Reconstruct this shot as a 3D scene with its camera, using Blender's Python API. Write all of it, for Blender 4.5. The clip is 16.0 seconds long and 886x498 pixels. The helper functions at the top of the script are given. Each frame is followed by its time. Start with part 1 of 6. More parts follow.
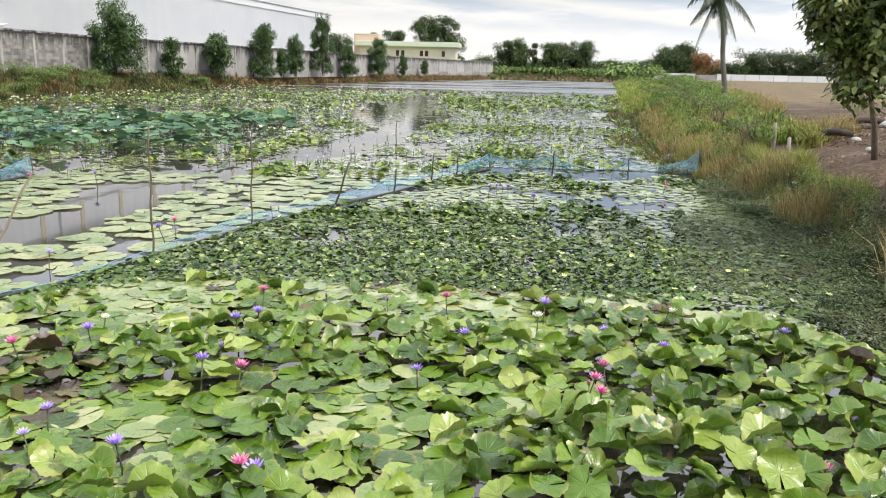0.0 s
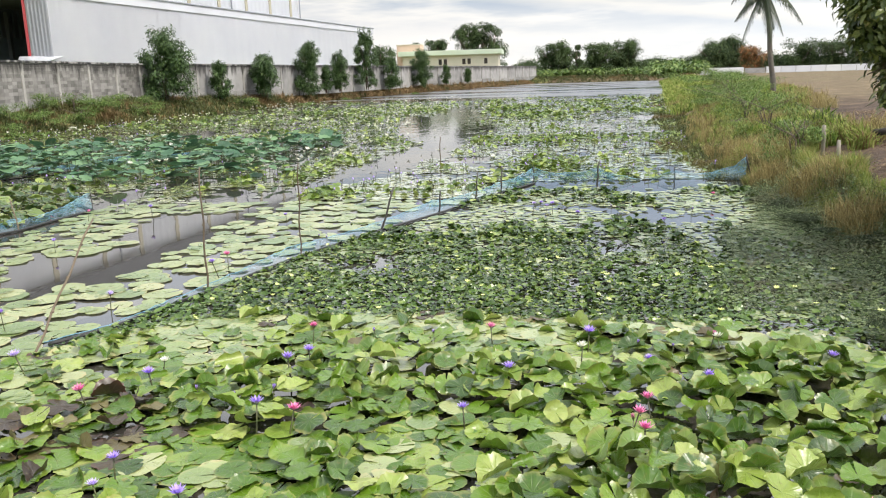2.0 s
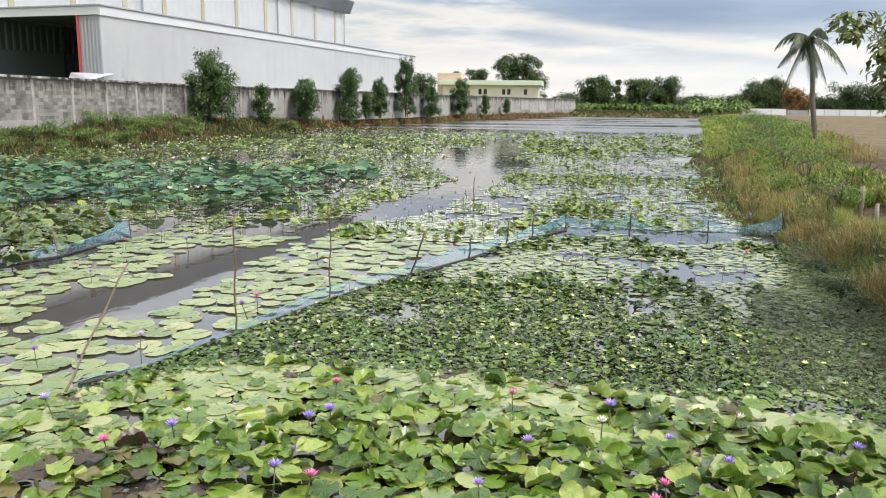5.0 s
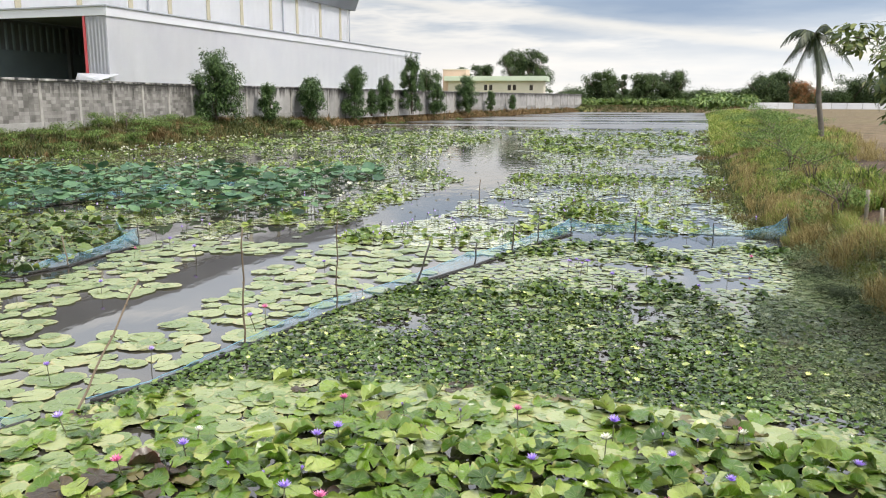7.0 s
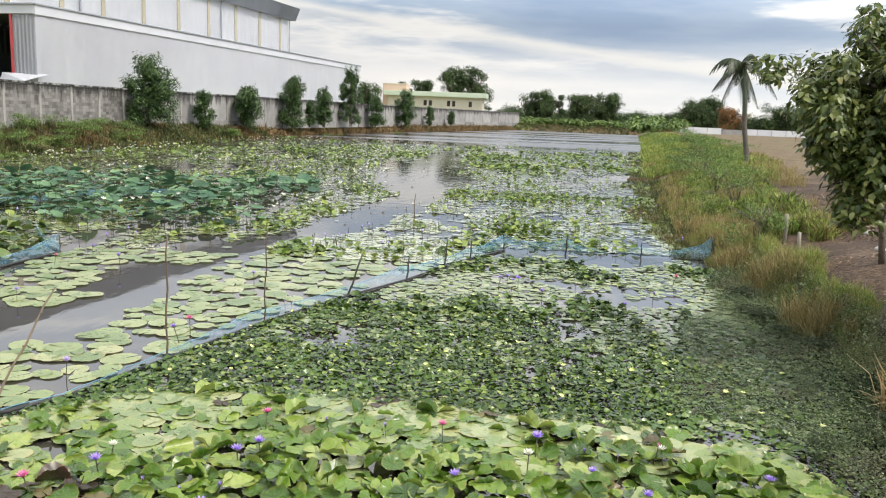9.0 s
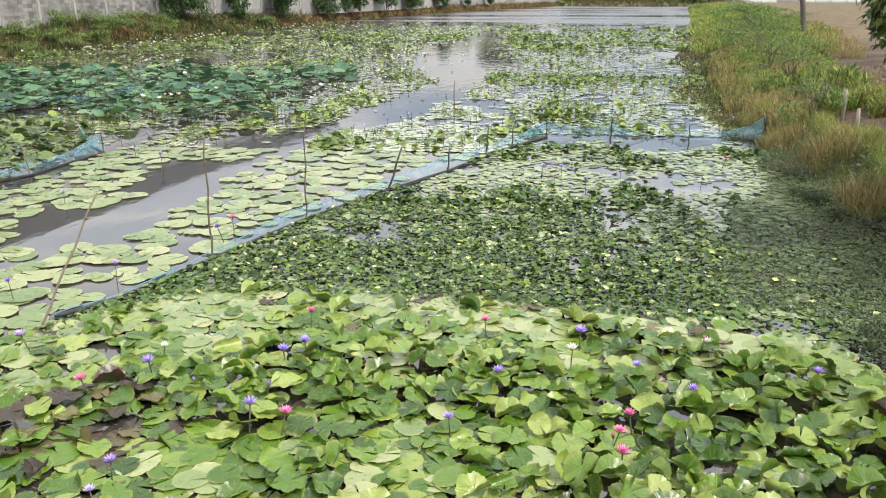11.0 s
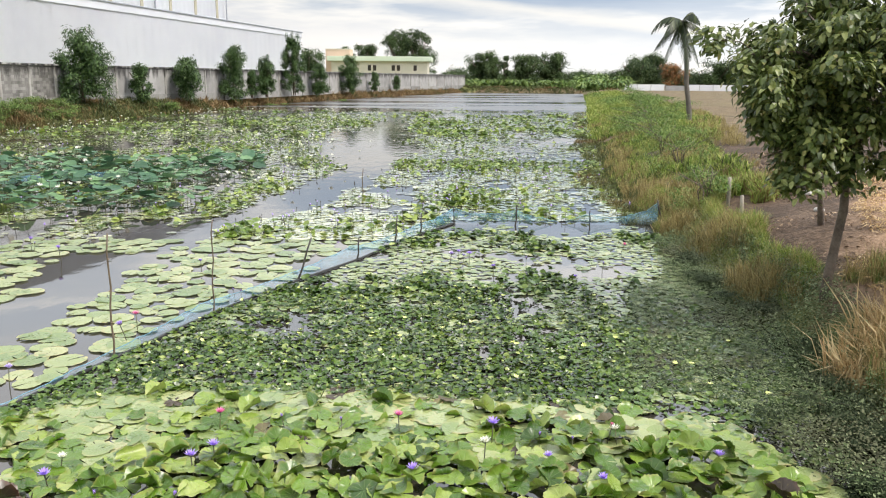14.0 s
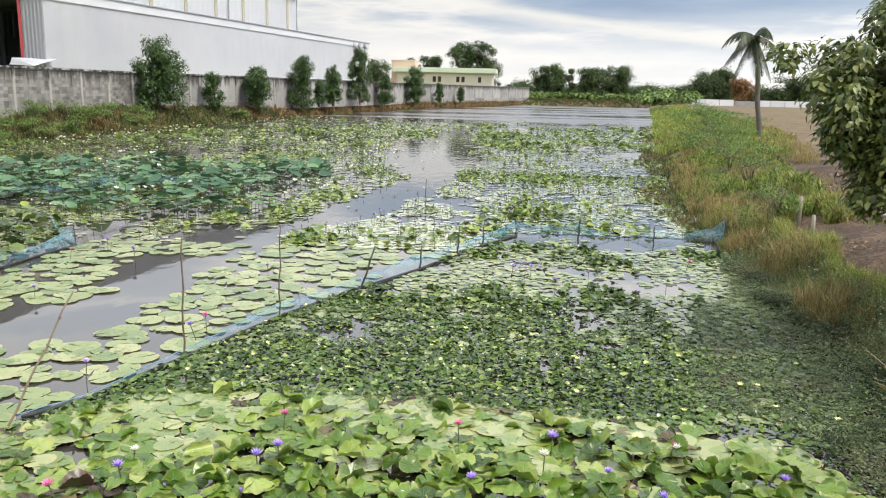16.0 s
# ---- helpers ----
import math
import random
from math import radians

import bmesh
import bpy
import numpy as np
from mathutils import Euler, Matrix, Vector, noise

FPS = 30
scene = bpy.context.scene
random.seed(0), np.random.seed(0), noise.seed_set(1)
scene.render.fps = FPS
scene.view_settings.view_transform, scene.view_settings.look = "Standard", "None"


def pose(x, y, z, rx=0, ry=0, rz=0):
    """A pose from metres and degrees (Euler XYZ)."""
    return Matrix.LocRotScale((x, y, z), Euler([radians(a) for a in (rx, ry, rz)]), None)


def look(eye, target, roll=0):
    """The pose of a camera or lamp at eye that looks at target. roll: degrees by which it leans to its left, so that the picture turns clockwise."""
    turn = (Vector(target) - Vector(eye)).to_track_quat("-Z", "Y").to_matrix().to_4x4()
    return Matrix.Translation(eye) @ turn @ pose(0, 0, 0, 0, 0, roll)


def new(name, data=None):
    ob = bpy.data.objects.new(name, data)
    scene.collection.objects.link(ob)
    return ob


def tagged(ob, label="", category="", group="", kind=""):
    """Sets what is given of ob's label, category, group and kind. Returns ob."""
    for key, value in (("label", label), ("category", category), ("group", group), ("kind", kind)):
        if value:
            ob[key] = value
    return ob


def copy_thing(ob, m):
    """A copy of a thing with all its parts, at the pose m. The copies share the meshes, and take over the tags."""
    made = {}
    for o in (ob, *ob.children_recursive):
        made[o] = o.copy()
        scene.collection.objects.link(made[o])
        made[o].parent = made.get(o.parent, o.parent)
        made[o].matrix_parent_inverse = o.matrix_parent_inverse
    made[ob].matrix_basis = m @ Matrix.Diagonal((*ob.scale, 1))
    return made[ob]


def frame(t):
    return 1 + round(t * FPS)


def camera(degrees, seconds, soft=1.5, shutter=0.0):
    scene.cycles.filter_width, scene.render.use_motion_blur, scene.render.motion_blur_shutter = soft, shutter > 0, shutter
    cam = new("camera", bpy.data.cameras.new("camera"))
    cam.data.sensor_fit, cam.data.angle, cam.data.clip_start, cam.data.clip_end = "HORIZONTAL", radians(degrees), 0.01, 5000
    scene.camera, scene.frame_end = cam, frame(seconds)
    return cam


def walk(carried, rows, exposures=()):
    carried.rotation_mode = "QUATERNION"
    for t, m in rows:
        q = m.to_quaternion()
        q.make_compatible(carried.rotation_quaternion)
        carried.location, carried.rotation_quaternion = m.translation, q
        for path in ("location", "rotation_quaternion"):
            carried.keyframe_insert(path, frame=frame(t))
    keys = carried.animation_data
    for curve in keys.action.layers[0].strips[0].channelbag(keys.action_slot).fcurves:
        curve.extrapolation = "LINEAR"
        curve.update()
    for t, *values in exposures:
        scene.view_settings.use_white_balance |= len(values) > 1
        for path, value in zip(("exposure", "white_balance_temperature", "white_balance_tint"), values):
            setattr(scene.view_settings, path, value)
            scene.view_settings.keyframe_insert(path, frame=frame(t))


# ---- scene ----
cam = camera(58.2, 16.0, 1.15)
PATH = [
    (0, (0.504, -0.538, 2.079), (0.458, 1.412, 1.637), 1.3),
    (0.5, (0.528, -0.584, 2.221), (0.365, 1.352, 1.75), -1.0),
    (1, (0.56, -0.604, 2.308), (0.369, 1.33, 1.836), -0.6),
    (1.5, (0.574, -0.611, 2.325), (0.409, 1.335, 1.895), -1.9),
    (2, (0.572, -0.612, 2.327), (0.4, 1.334, 1.901), -1.7),
    (2.5, (0.591, -0.558, 2.409), (0.406, 1.381, 1.955), -1.1),
    (3, (0.557, -0.568, 2.536), (0.309, 1.366, 2.093), -0.8),
    (3.5, (0.547, -0.572, 2.565), (0.205, 1.361, 2.185), -0.3),
    (4, (0.568, -0.58, 2.578), (0.226, 1.362, 2.241), 1.0),
    (4.2, (0.592, -0.586, 2.576), (0.291, 1.363, 2.243), 1.4),
    (6.3, (0.636, -0.601, 2.845), (0.4, 1.339, 2.421), 0.3),
    (6.5, (0.641, -0.602, 2.851), (0.393, 1.34, 2.445), 0.4),
    (7, (0.636, -0.65, 2.87), (0.368, 1.296, 2.497), 0.2),
    (7.5, (0.632, -0.641, 2.872), (0.381, 1.31, 2.512), 1.5),
    (8, (0.655, -0.642, 2.883), (0.516, 1.323, 2.54), 3.1),
    (8.2, (0.68, -0.647, 2.88), (0.594, 1.324, 2.55), 2.9),
    (10.3, (0.731, -0.527, 2.855), (0.543, 1.421, 2.443), 0.1),
    (10.5, (0.749, -0.489, 2.844), (0.563, 1.447, 2.376), -0.4),
    (11, (0.726, -0.482, 2.934), (0.517, 1.41, 2.318), -0.0),
    (11.5, (0.71, -0.505, 2.995), (0.469, 1.378, 2.365), 2.5),
    (12, (0.66, -0.547, 3.051), (0.427, 1.352, 2.469), 4.2),
    (12.5, (0.718, -0.509, 3.028), (0.614, 1.415, 2.491), 3.7),
    (13, (0.761, -0.521, 3.019), (0.792, 1.404, 2.478), 1.7),
    (13.5, (0.721, -0.563, 3.05), (0.745, 1.373, 2.548), 1.0),
    (14, (0.725, -0.549, 3.083), (0.737, 1.406, 2.663), 0.5),
    (14.5, (0.753, -0.6, 3.076), (0.858, 1.347, 2.631), 0.0),
    (15, (0.754, -0.618, 3.085), (0.931, 1.316, 2.608), 0.5),
    (15.5, (0.709, -0.614, 3.094), (0.767, 1.337, 2.66), 1.4),
    (16, (0.678, -0.618, 3.095), (0.541, 1.338, 2.7), 1.3),
]
walk(cam, [(t, look(eye, target, roll)) for t, eye, target, roll in PATH],
     [(0.0, 0.12), (3.0, 0.10), (4.2, 0.01), (6.5, 0.06), (8.0, -0.03), (10.5, 0.05), (11.4, 0.18), (12.2, 0.16), (13.5, 0.16), (14.5, 0.09), (15.5, 0.18), (16.0, 0.05)])

# ---- light and sky ----
world = bpy.data.worlds.new("overcast_sky")
scene.world = world
world.use_nodes = True
SUN_EL, SUN_ROT = 52.0, 118.0


def node(tree, kind, **sets):
    n = tree.nodes.new(kind)
    for key, value in sets.items():
        if key in n.inputs:
            n.inputs[key].default_value = value
    return n


def math_node(tree, op, a, b=None, c=None):
    n = tree.nodes.new("ShaderNodeMath")
    n.operation = op
    for i, v in enumerate((a, b, c)):
        if v is None:
            continue
        if isinstance(v, (int, float)):
            n.inputs[i].default_value = v
        else:
            tree.links.new(v, n.inputs[i])
    return n.outputs[0]


def mix_node(tree, fac, a, b, blend="MIX"):
    n = tree.nodes.new("ShaderNodeMix")
    n.data_type, n.blend_type = "RGBA", blend
    for i, v in ((0, fac), (6, a), (7, b)):
        if isinstance(v, (int, float)):
            n.inputs[i].default_value = v
        elif isinstance(v, tuple):
            n.inputs[i].default_value = (*v, 1.0)
        else:
            tree.links.new(v, n.inputs[i])
    return n.outputs[2]


def ramp_node(tree, fac, stops):
    n = tree.nodes.new("ShaderNodeValToRGB")
    while len(n.color_ramp.elements) < len(stops):
        n.color_ramp.elements.new(0.5)
    for e, (p, c) in zip(n.color_ramp.elements, stops):
        e.position, e.color = p, (*c, 1.0)
    tree.links.new(fac, n.inputs[0])
    return n.outputs[0]


def noise_node(tree, vector, scale, detail=4.0, rough=0.55):
    n = node(tree, "ShaderNodeTexNoise", Scale=scale, Detail=detail, Roughness=rough)
    tree.links.new(vector, n.inputs["Vector"])
    return n.outputs["Fac"]


def sky_nodes():
    tree = world.node_tree
    tree.nodes.clear()
    out = tree.nodes.new("ShaderNodeOutputWorld")
    back = tree.nodes.new("ShaderNodeBackground")
    sky = tree.nodes.new("ShaderNodeTexSky")
    sky.sky_type, sky.sun_disc = "NISHITA", False
    sky.sun_elevation, sky.sun_rotation = radians(SUN_EL), radians(SUN_ROT)
    sky.air_density, sky.dust_density = 1.2, 2.0
    co = tree.nodes.new("ShaderNodeTexCoord")
    stretch = node(tree, "ShaderNodeMapping", Scale=(1.0, 1.0, 6.5), Location=(0.7, 0.2, 0.0))
    tree.links.new(co.outputs["Generated"], stretch.inputs[0])
    big = noise_node(tree, stretch.outputs[0], 1.7, 6.0, 0.55)
    cover = ramp_node(tree, big, [(0.30, (0.85,) * 3), (0.62, (1.0,) * 3)])
    high = ramp_node(tree, big, [(0.36, (0.34, 0.44, 0.61)), (0.46, (0.47, 0.56, 0.69)), (0.515, (1.0, 0.98, 0.95)), (0.57, (0.50, 0.57, 0.68)), (0.68, (0.76, 0.79, 0.83))])
    low = ramp_node(tree, big, [(0.36, (0.84, 0.88, 0.93)), (0.50, (1.03, 1.01, 0.98)), (0.58, (1.10, 1.06, 1.01)), (0.70, (0.97, 0.96, 0.95))])
    apart = tree.nodes.new("ShaderNodeSeparateXYZ")
    tree.links.new(co.outputs["Generated"], apart.inputs[0])
    lift = node(tree, "ShaderNodeMapRange", **{"From Min": 0.040, "From Max": 0.10})
    tree.links.new(apart.outputs[2], lift.inputs[0])
    cloud = mix_node(tree, lift.outputs[0], low, high)
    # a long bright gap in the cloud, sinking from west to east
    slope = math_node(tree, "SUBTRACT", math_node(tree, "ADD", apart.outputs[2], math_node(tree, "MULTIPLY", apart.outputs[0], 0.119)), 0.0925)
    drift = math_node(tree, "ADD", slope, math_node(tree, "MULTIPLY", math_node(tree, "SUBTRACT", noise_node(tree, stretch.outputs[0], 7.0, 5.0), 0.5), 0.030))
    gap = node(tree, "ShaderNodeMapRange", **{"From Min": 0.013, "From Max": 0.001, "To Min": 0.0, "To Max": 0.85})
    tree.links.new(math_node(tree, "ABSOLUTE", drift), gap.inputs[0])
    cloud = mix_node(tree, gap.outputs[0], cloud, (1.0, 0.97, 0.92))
    over = node(tree, "ShaderNodeMapRange", **{"From Min": 0.13, "From Max": 0.30, "To Min": 0.0, "To Max": 0.75})
    tree.links.new(apart.outputs[2], over.inputs[0])
    cloud = mix_node(tree, over.outputs[0], cloud, (0.56, 0.57, 0.59))
    dim = mix_node(tree, 1.0, sky.outputs[0], (0.10, 0.10, 0.10), "MULTIPLY")
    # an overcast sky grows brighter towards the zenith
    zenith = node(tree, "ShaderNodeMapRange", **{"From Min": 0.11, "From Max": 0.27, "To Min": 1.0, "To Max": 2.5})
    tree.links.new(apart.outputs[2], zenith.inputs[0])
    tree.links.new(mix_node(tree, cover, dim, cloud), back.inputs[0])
    # brighter on the sun's side
    flank = node(tree, "ShaderNodeMapRange", **{"From Min": -0.55, "From Max": 0.45, "To Min": 0.80, "To Max": 1.10})
    tree.links.new(apart.outputs[0], flank.inputs[0])
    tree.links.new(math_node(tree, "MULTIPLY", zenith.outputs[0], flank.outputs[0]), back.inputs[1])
    tree.links.new(back.outputs[0], out.inputs[0])


sky_nodes()
sun = new("sun", bpy.data.lights.new("sun", "SUN"))
sun.data.energy, sun.data.angle, sun.data.color = 3.2, radians(9), (1.0, 0.925, 0.84)
sun.matrix_world = look((0, 0, 60), (0 + math.sin(radians(SUN_ROT)) * -40, -math.cos(radians(SUN_ROT)) * 40, 60 - 40 * math.tan(radians(SUN_EL))))


# ---- materials ----
def material(name, rough=0.7, metal=0.0, spec=0.5):
    m = bpy.data.materials.new(name)
    m.use_nodes = True
    b = m.node_tree.nodes["Principled BSDF"]
    b.inputs["Roughness"].default_value, b.inputs["Metallic"].default_value = rough, metal
    b.inputs["Specular IOR Level"].default_value = spec
    return m, m.node_tree, b


def bump(tree, bsdf, height, strength, distance=0.02):
    n = node(tree, "ShaderNodeBump", Strength=strength, Distance=distance)
    tree.links.new(height, n.inputs["Height"])
    tree.links.new(n.outputs[0], bsdf.inputs["Normal"])


def any_random(tree):
    """A random number for each piece, whether an object of its own or an island of a joined mesh."""
    a, b = tree.nodes.new("ShaderNodeObjectInfo"), tree.nodes.new("ShaderNodeNewGeometry")
    return math_node(tree, "FRACT", math_node(tree, "ADD", a.outputs["Random"], b.outputs["Random Per Island"]))


def place(tree):
    return tree.nodes.new("ShaderNodeNewGeometry").outputs["Position"]


def plain_material(name, low, high, scale=6.0, rough=0.75, bumpy=0.3, metal=0.0, fine=60.0, vary=True):
    m, t, b = material(name, rough, metal)
    p = place(t)
    f = math_node(t, "ADD", math_node(t, "MULTIPLY", noise_node(t, p, scale), 0.7), math_node(t, "MULTIPLY", noise_node(t, p, fine, 2.0), 0.3))
    if vary:
        f = math_node(t, "ADD", math_node(t, "MULTIPLY", f, 0.7), math_node(t, "MULTIPLY", any_random(t), 0.3))
    t.links.new(ramp_node(t, f, [(0.3, low), (0.7, high)]), b.inputs["Base Color"])
    if bumpy:
        bump(t, b, noise_node(t, p, fine, 3.0), bumpy)
    return m


def leaf_material(name, stops, rough=0.4, spec=0.5, through_light=0.0, veins=0.0, patch=None, patch_scale=0.6, spots=None, sheen=0.0):
    m, t, b = material(name, rough, 0.0, spec)
    p = place(t)
    r = any_random(t)
    mottled = math_node(t, "ADD", math_node(t, "MULTIPLY", r, 0.75), math_node(t, "MULTIPLY", noise_node(t, p, 18.0, 3.0), 0.25))
    col = ramp_node(t, mottled, stops)
    if patch:
        f = node(t, "ShaderNodeMapRange", **{"From Min": 0.52, "From Max": 0.66})
        t.links.new(noise_node(t, p, patch_scale, 2.0), f.inputs[0])
        col = mix_node(t, math_node(t, "MULTIPLY", f.outputs[0], 0.75), col, patch)
    if spots:
        f = node(t, "ShaderNodeMapRange", **{"From Min": 0.62, "From Max": 0.72})
        t.links.new(noise_node(t, p, 26.0, 3.0), f.inputs[0])
        col = mix_node(t, math_node(t, "MULTIPLY", f.outputs[0], 0.6), col, spots)
    if veins:
        uv = t.nodes.new("ShaderNodeUVMap")
        s = t.nodes.new("ShaderNodeSeparateXYZ")
        t.links.new(uv.outputs[0], s.inputs[0])
        ang = math_node(t, "ARCTAN2", s.outputs[1], s.outputs[0])
        line = math_node(t, "POWER", math_node(t, "ABSOLUTE", math_node(t, "COSINE", math_node(t, "MULTIPLY", ang, 8.0))), 14.0)
        col = mix_node(t, math_node(t, "MULTIPLY", line, veins), col, (0.33, 0.42, 0.16))
        bump(t, b, math_node(t, "ADD", line, noise_node(t, p, 40.0, 2.0)), 0.18, 0.01)
    t.links.new(col, b.inputs["Base Color"])
    if through_light:
        out = t.nodes["Material Output"]
        tr, mx = t.nodes.new("ShaderNodeBsdfTranslucent"), node(t, "ShaderNodeMixShader", Fac=through_light)
        t.links.new(col, tr.inputs[0])
        t.links.new(b.outputs[0], mx.inputs[1])
        t.links.new(tr.outputs[0], mx.inputs[2])
        t.links.new(mx.outputs[0], out.inputs[0])
    return m


def pad_material(name, stops, vein=(0.36, 0.44, 0.17), blotch=(0.33, 0.29, 0.09), rough=0.30, through_light=0.12, coat=0.3):
    """A waxy lily pad: radial veins, mottling, yellowed rims and stains."""
    m, t, b = material(name, rough, 0.0, 0.5)
    p, r = place(t), any_random(t)
    other = math_node(t, "FRACT", math_node(t, "MULTIPLY", r, 17.31))
    mid, fine = noise_node(t, p, 11.0, 4.0, 0.6), noise_node(t, p, 75.0, 2.0)
    tone = math_node(t, "ADD", math_node(t, "MULTIPLY", r, 0.72), math_node(t, "MULTIPLY", mid, 0.28))
    col = ramp_node(t, tone, stops)
    uv, s = t.nodes.new("ShaderNodeUVMap"), t.nodes.new("ShaderNodeSeparateXYZ")
    t.links.new(uv.outputs[0], s.inputs[0])
    rad = math_node(t, "SQRT", math_node(t, "ADD", math_node(t, "POWER", s.outputs[0], 2.0), math_node(t, "POWER", s.outputs[1], 2.0)))
    ang = math_node(t, "ARCTAN2", s.outputs[1], s.outputs[0])
    line = math_node(t, "POWER", math_node(t, "ABSOLUTE", math_node(t, "COSINE", math_node(t, "MULTIPLY", ang, 5.5))), 36.0)
    line = math_node(t, "MULTIPLY", line, math_node(t, "SUBTRACT", 1.05, rad))
    col = mix_node(t, math_node(t, "MULTIPLY", line, 0.42), col, vein)
    worn = node(t, "ShaderNodeMapRange", **{"From Min": 0.82, "From Max": 1.05})
    t.links.new(math_node(t, "ADD", rad, math_node(t, "MULTIPLY", math_node(t, "SUBTRACT", mid, 0.5), 0.7)), worn.inputs[0])
    col = mix_node(t, math_node(t, "MULTIPLY", worn.outputs[0], math_node(t, "MULTIPLY", other, 0.7)), col, blotch)
    stain = node(t, "ShaderNodeMapRange", **{"From Min": 0.60, "From Max": 0.68})
    t.links.new(noise_node(t, p, 24.0, 4.0, 0.65), stain.inputs[0])
    col = mix_node(t, math_node(t, "MULTIPLY", stain.outputs[0], 0.55), col, (0.16, 0.13, 0.035))
    t.links.new(col, b.inputs["Base Color"])
    gloss = node(t, "ShaderNodeMapRange", **{"From Min": 0.35, "From Max": 0.65, "To Min": rough - 0.06, "To Max": rough + 0.16})
    t.links.new(mid, gloss.inputs[0])
    t.links.new(gloss.outputs[0], b.inputs["Roughness"])
    relief = math_node(t, "ADD", math_node(t, "MULTIPLY", line, -0.7), math_node(t, "ADD", math_node(t, "MULTIPLY", mid, 1.1), math_node(t, "MULTIPLY", fine, 0.25)))
    bump(t, b, relief, 0.55, 0.012)
    b.inputs["Coat Weight"].default_value, b.inputs["Coat Roughness"].default_value = coat, 0.26
    out = t.nodes["Material Output"]
    tr, mx = t.nodes.new("ShaderNodeBsdfTranslucent"), node(t, "ShaderNodeMixShader", Fac=through_light)
    t.links.new(col, tr.inputs[0])
    t.links.new(b.outputs[0], mx.inputs[1])
    t.links.new(tr.outputs[0], mx.inputs[2])
    t.links.new(mx.outputs[0], out.inputs[0])
    return m


M = {}
M["pad"] = pad_material("lily_pad_leaf", [(0.08, (0.018, 0.052, 0.003)), (0.34, (0.062, 0.138, 0.006)), (0.58, (0.120, 0.218, 0.014)), (0.80, (0.255, 0.335, 0.060)), (0.95, (0.42, 0.455, 0.155))])
M["pad_flat"] = pad_material("floating_pad_leaf", [(0.10, (0.13, 0.21, 0.05)), (0.5, (0.25, 0.32, 0.105)), (0.75, (0.34, 0.39, 0.155)), (0.95, (0.48, 0.46, 0.22))], vein=(0.45, 0.50, 0.24), blotch=(0.50, 0.40, 0.18), coat=0.6)
M["pad_old"] = pad_material("withered_pad_leaf", [(0.1, (0.024, 0.014, 0.010)), (0.5, (0.060, 0.042, 0.022)), (0.9, (0.20, 0.18, 0.06))], vein=(0.16, 0.13, 0.07), blotch=(0.12, 0.05, 0.03), rough=0.45)
M["small"] = leaf_material("small_pond_leaf", [(0.05, (0.010, 0.032, 0.003)), (0.45, (0.034, 0.076, 0.005)), (0.78, (0.115, 0.180, 0.018)), (0.97, (0.48, 0.52, 0.18))], 0.32, 0.5,
                           patch=(0.10, 0.18, 0.035), patch_scale=0.5)
M["far_pad"] = leaf_material("distant_pad_leaf", [(0.0, (0.04, 0.045, 0.015)), (0.18, (0.12, 0.17, 0.03)), (0.45, (0.36, 0.41, 0.14)), (0.95, (0.64, 0.63, 0.34))], 0.24, 0.5,
                             patch=(0.07, 0.13, 0.018), patch_scale=0.30)
M["far_pad"].node_tree.nodes["Principled BSDF"].inputs["Coat Weight"].default_value = 1.0
M["far_pad"].node_tree.nodes["Principled BSDF"].inputs["Coat Roughness"].default_value = 0.12
M["stand"] = leaf_material("standing_lily_leaf", [(0.05, (0.030, 0.065, 0.006)), (0.5, (0.105, 0.175, 0.020)), (0.95, (0.32, 0.38, 0.085))], 0.32, 0.5, 0.1)
M["pen"] = pad_material("penned_lily_leaf", [(0.05, (0.010, 0.030, 0.004)), (0.5, (0.040, 0.092, 0.009)), (0.95, (0.19, 0.26, 0.05))])
M["lotus"] = leaf_material("lotus_leaf", [(0.05, (0.018, 0.055, 0.028)), (0.5, (0.055, 0.140, 0.075)), (0.95, (0.20, 0.33, 0.15))], 0.5, 0.4, 0.15, veins=0.15)
M["weed"] = leaf_material("feathery_weed", [(0.05, (0.018, 0.036, 0.011)), (0.5, (0.084, 0.124, 0.048)), (0.95, (0.34, 0.39, 0.21))], 0.7, 0.15, 0.1,
                          patch=(0.125, 0.12, 0.072), patch_scale=0.8)
M["grass"] = leaf_material("green_grass", [(0.05, (0.05, 0.11, 0.016)), (0.5, (0.21, 0.30, 0.055)), (0.95, (0.54, 0.53, 0.18))], 0.65, 0.15, 0.35,
                           patch=(0.34, 0.34, 0.11), patch_scale=0.45)
M["dry_grass"] = leaf_material("dry_grass", [(0.05, (0.11, 0.085, 0.032)), (0.5, (0.30, 0.235, 0.090)), (0.95, (0.52, 0.44, 0.21))], 0.65, 0.3, 0.3)
M["bank_grass"] = leaf_material("bank_grass", [(0.05, (0.025, 0.042, 0.012)), (0.5, (0.078, 0.098, 0.03)), (0.95, (0.20, 0.19, 0.07))], 0.6, 0.3, 0.2,
                                patch=(0.24, 0.14, 0.065), patch_scale=0.22)
M["bush"] = leaf_material("bush_leaf", [(0.05, (0.02, 0.042, 0.014)), (0.5, (0.05, 0.10, 0.026)), (0.95, (0.14, 0.22, 0.06))], 0.45, 0.4, 0.12)
M["far_leaf"] = leaf_material("distant_tree_leaf", [(0.05, (0.020, 0.036, 0.018)), (0.5, (0.055, 0.088, 0.036)), (0.95, (0.15, 0.20, 0.075))], 0.7, 0.15, 0.10,
                          patch=(0.09, 0.14, 0.045), patch_scale=0.12)
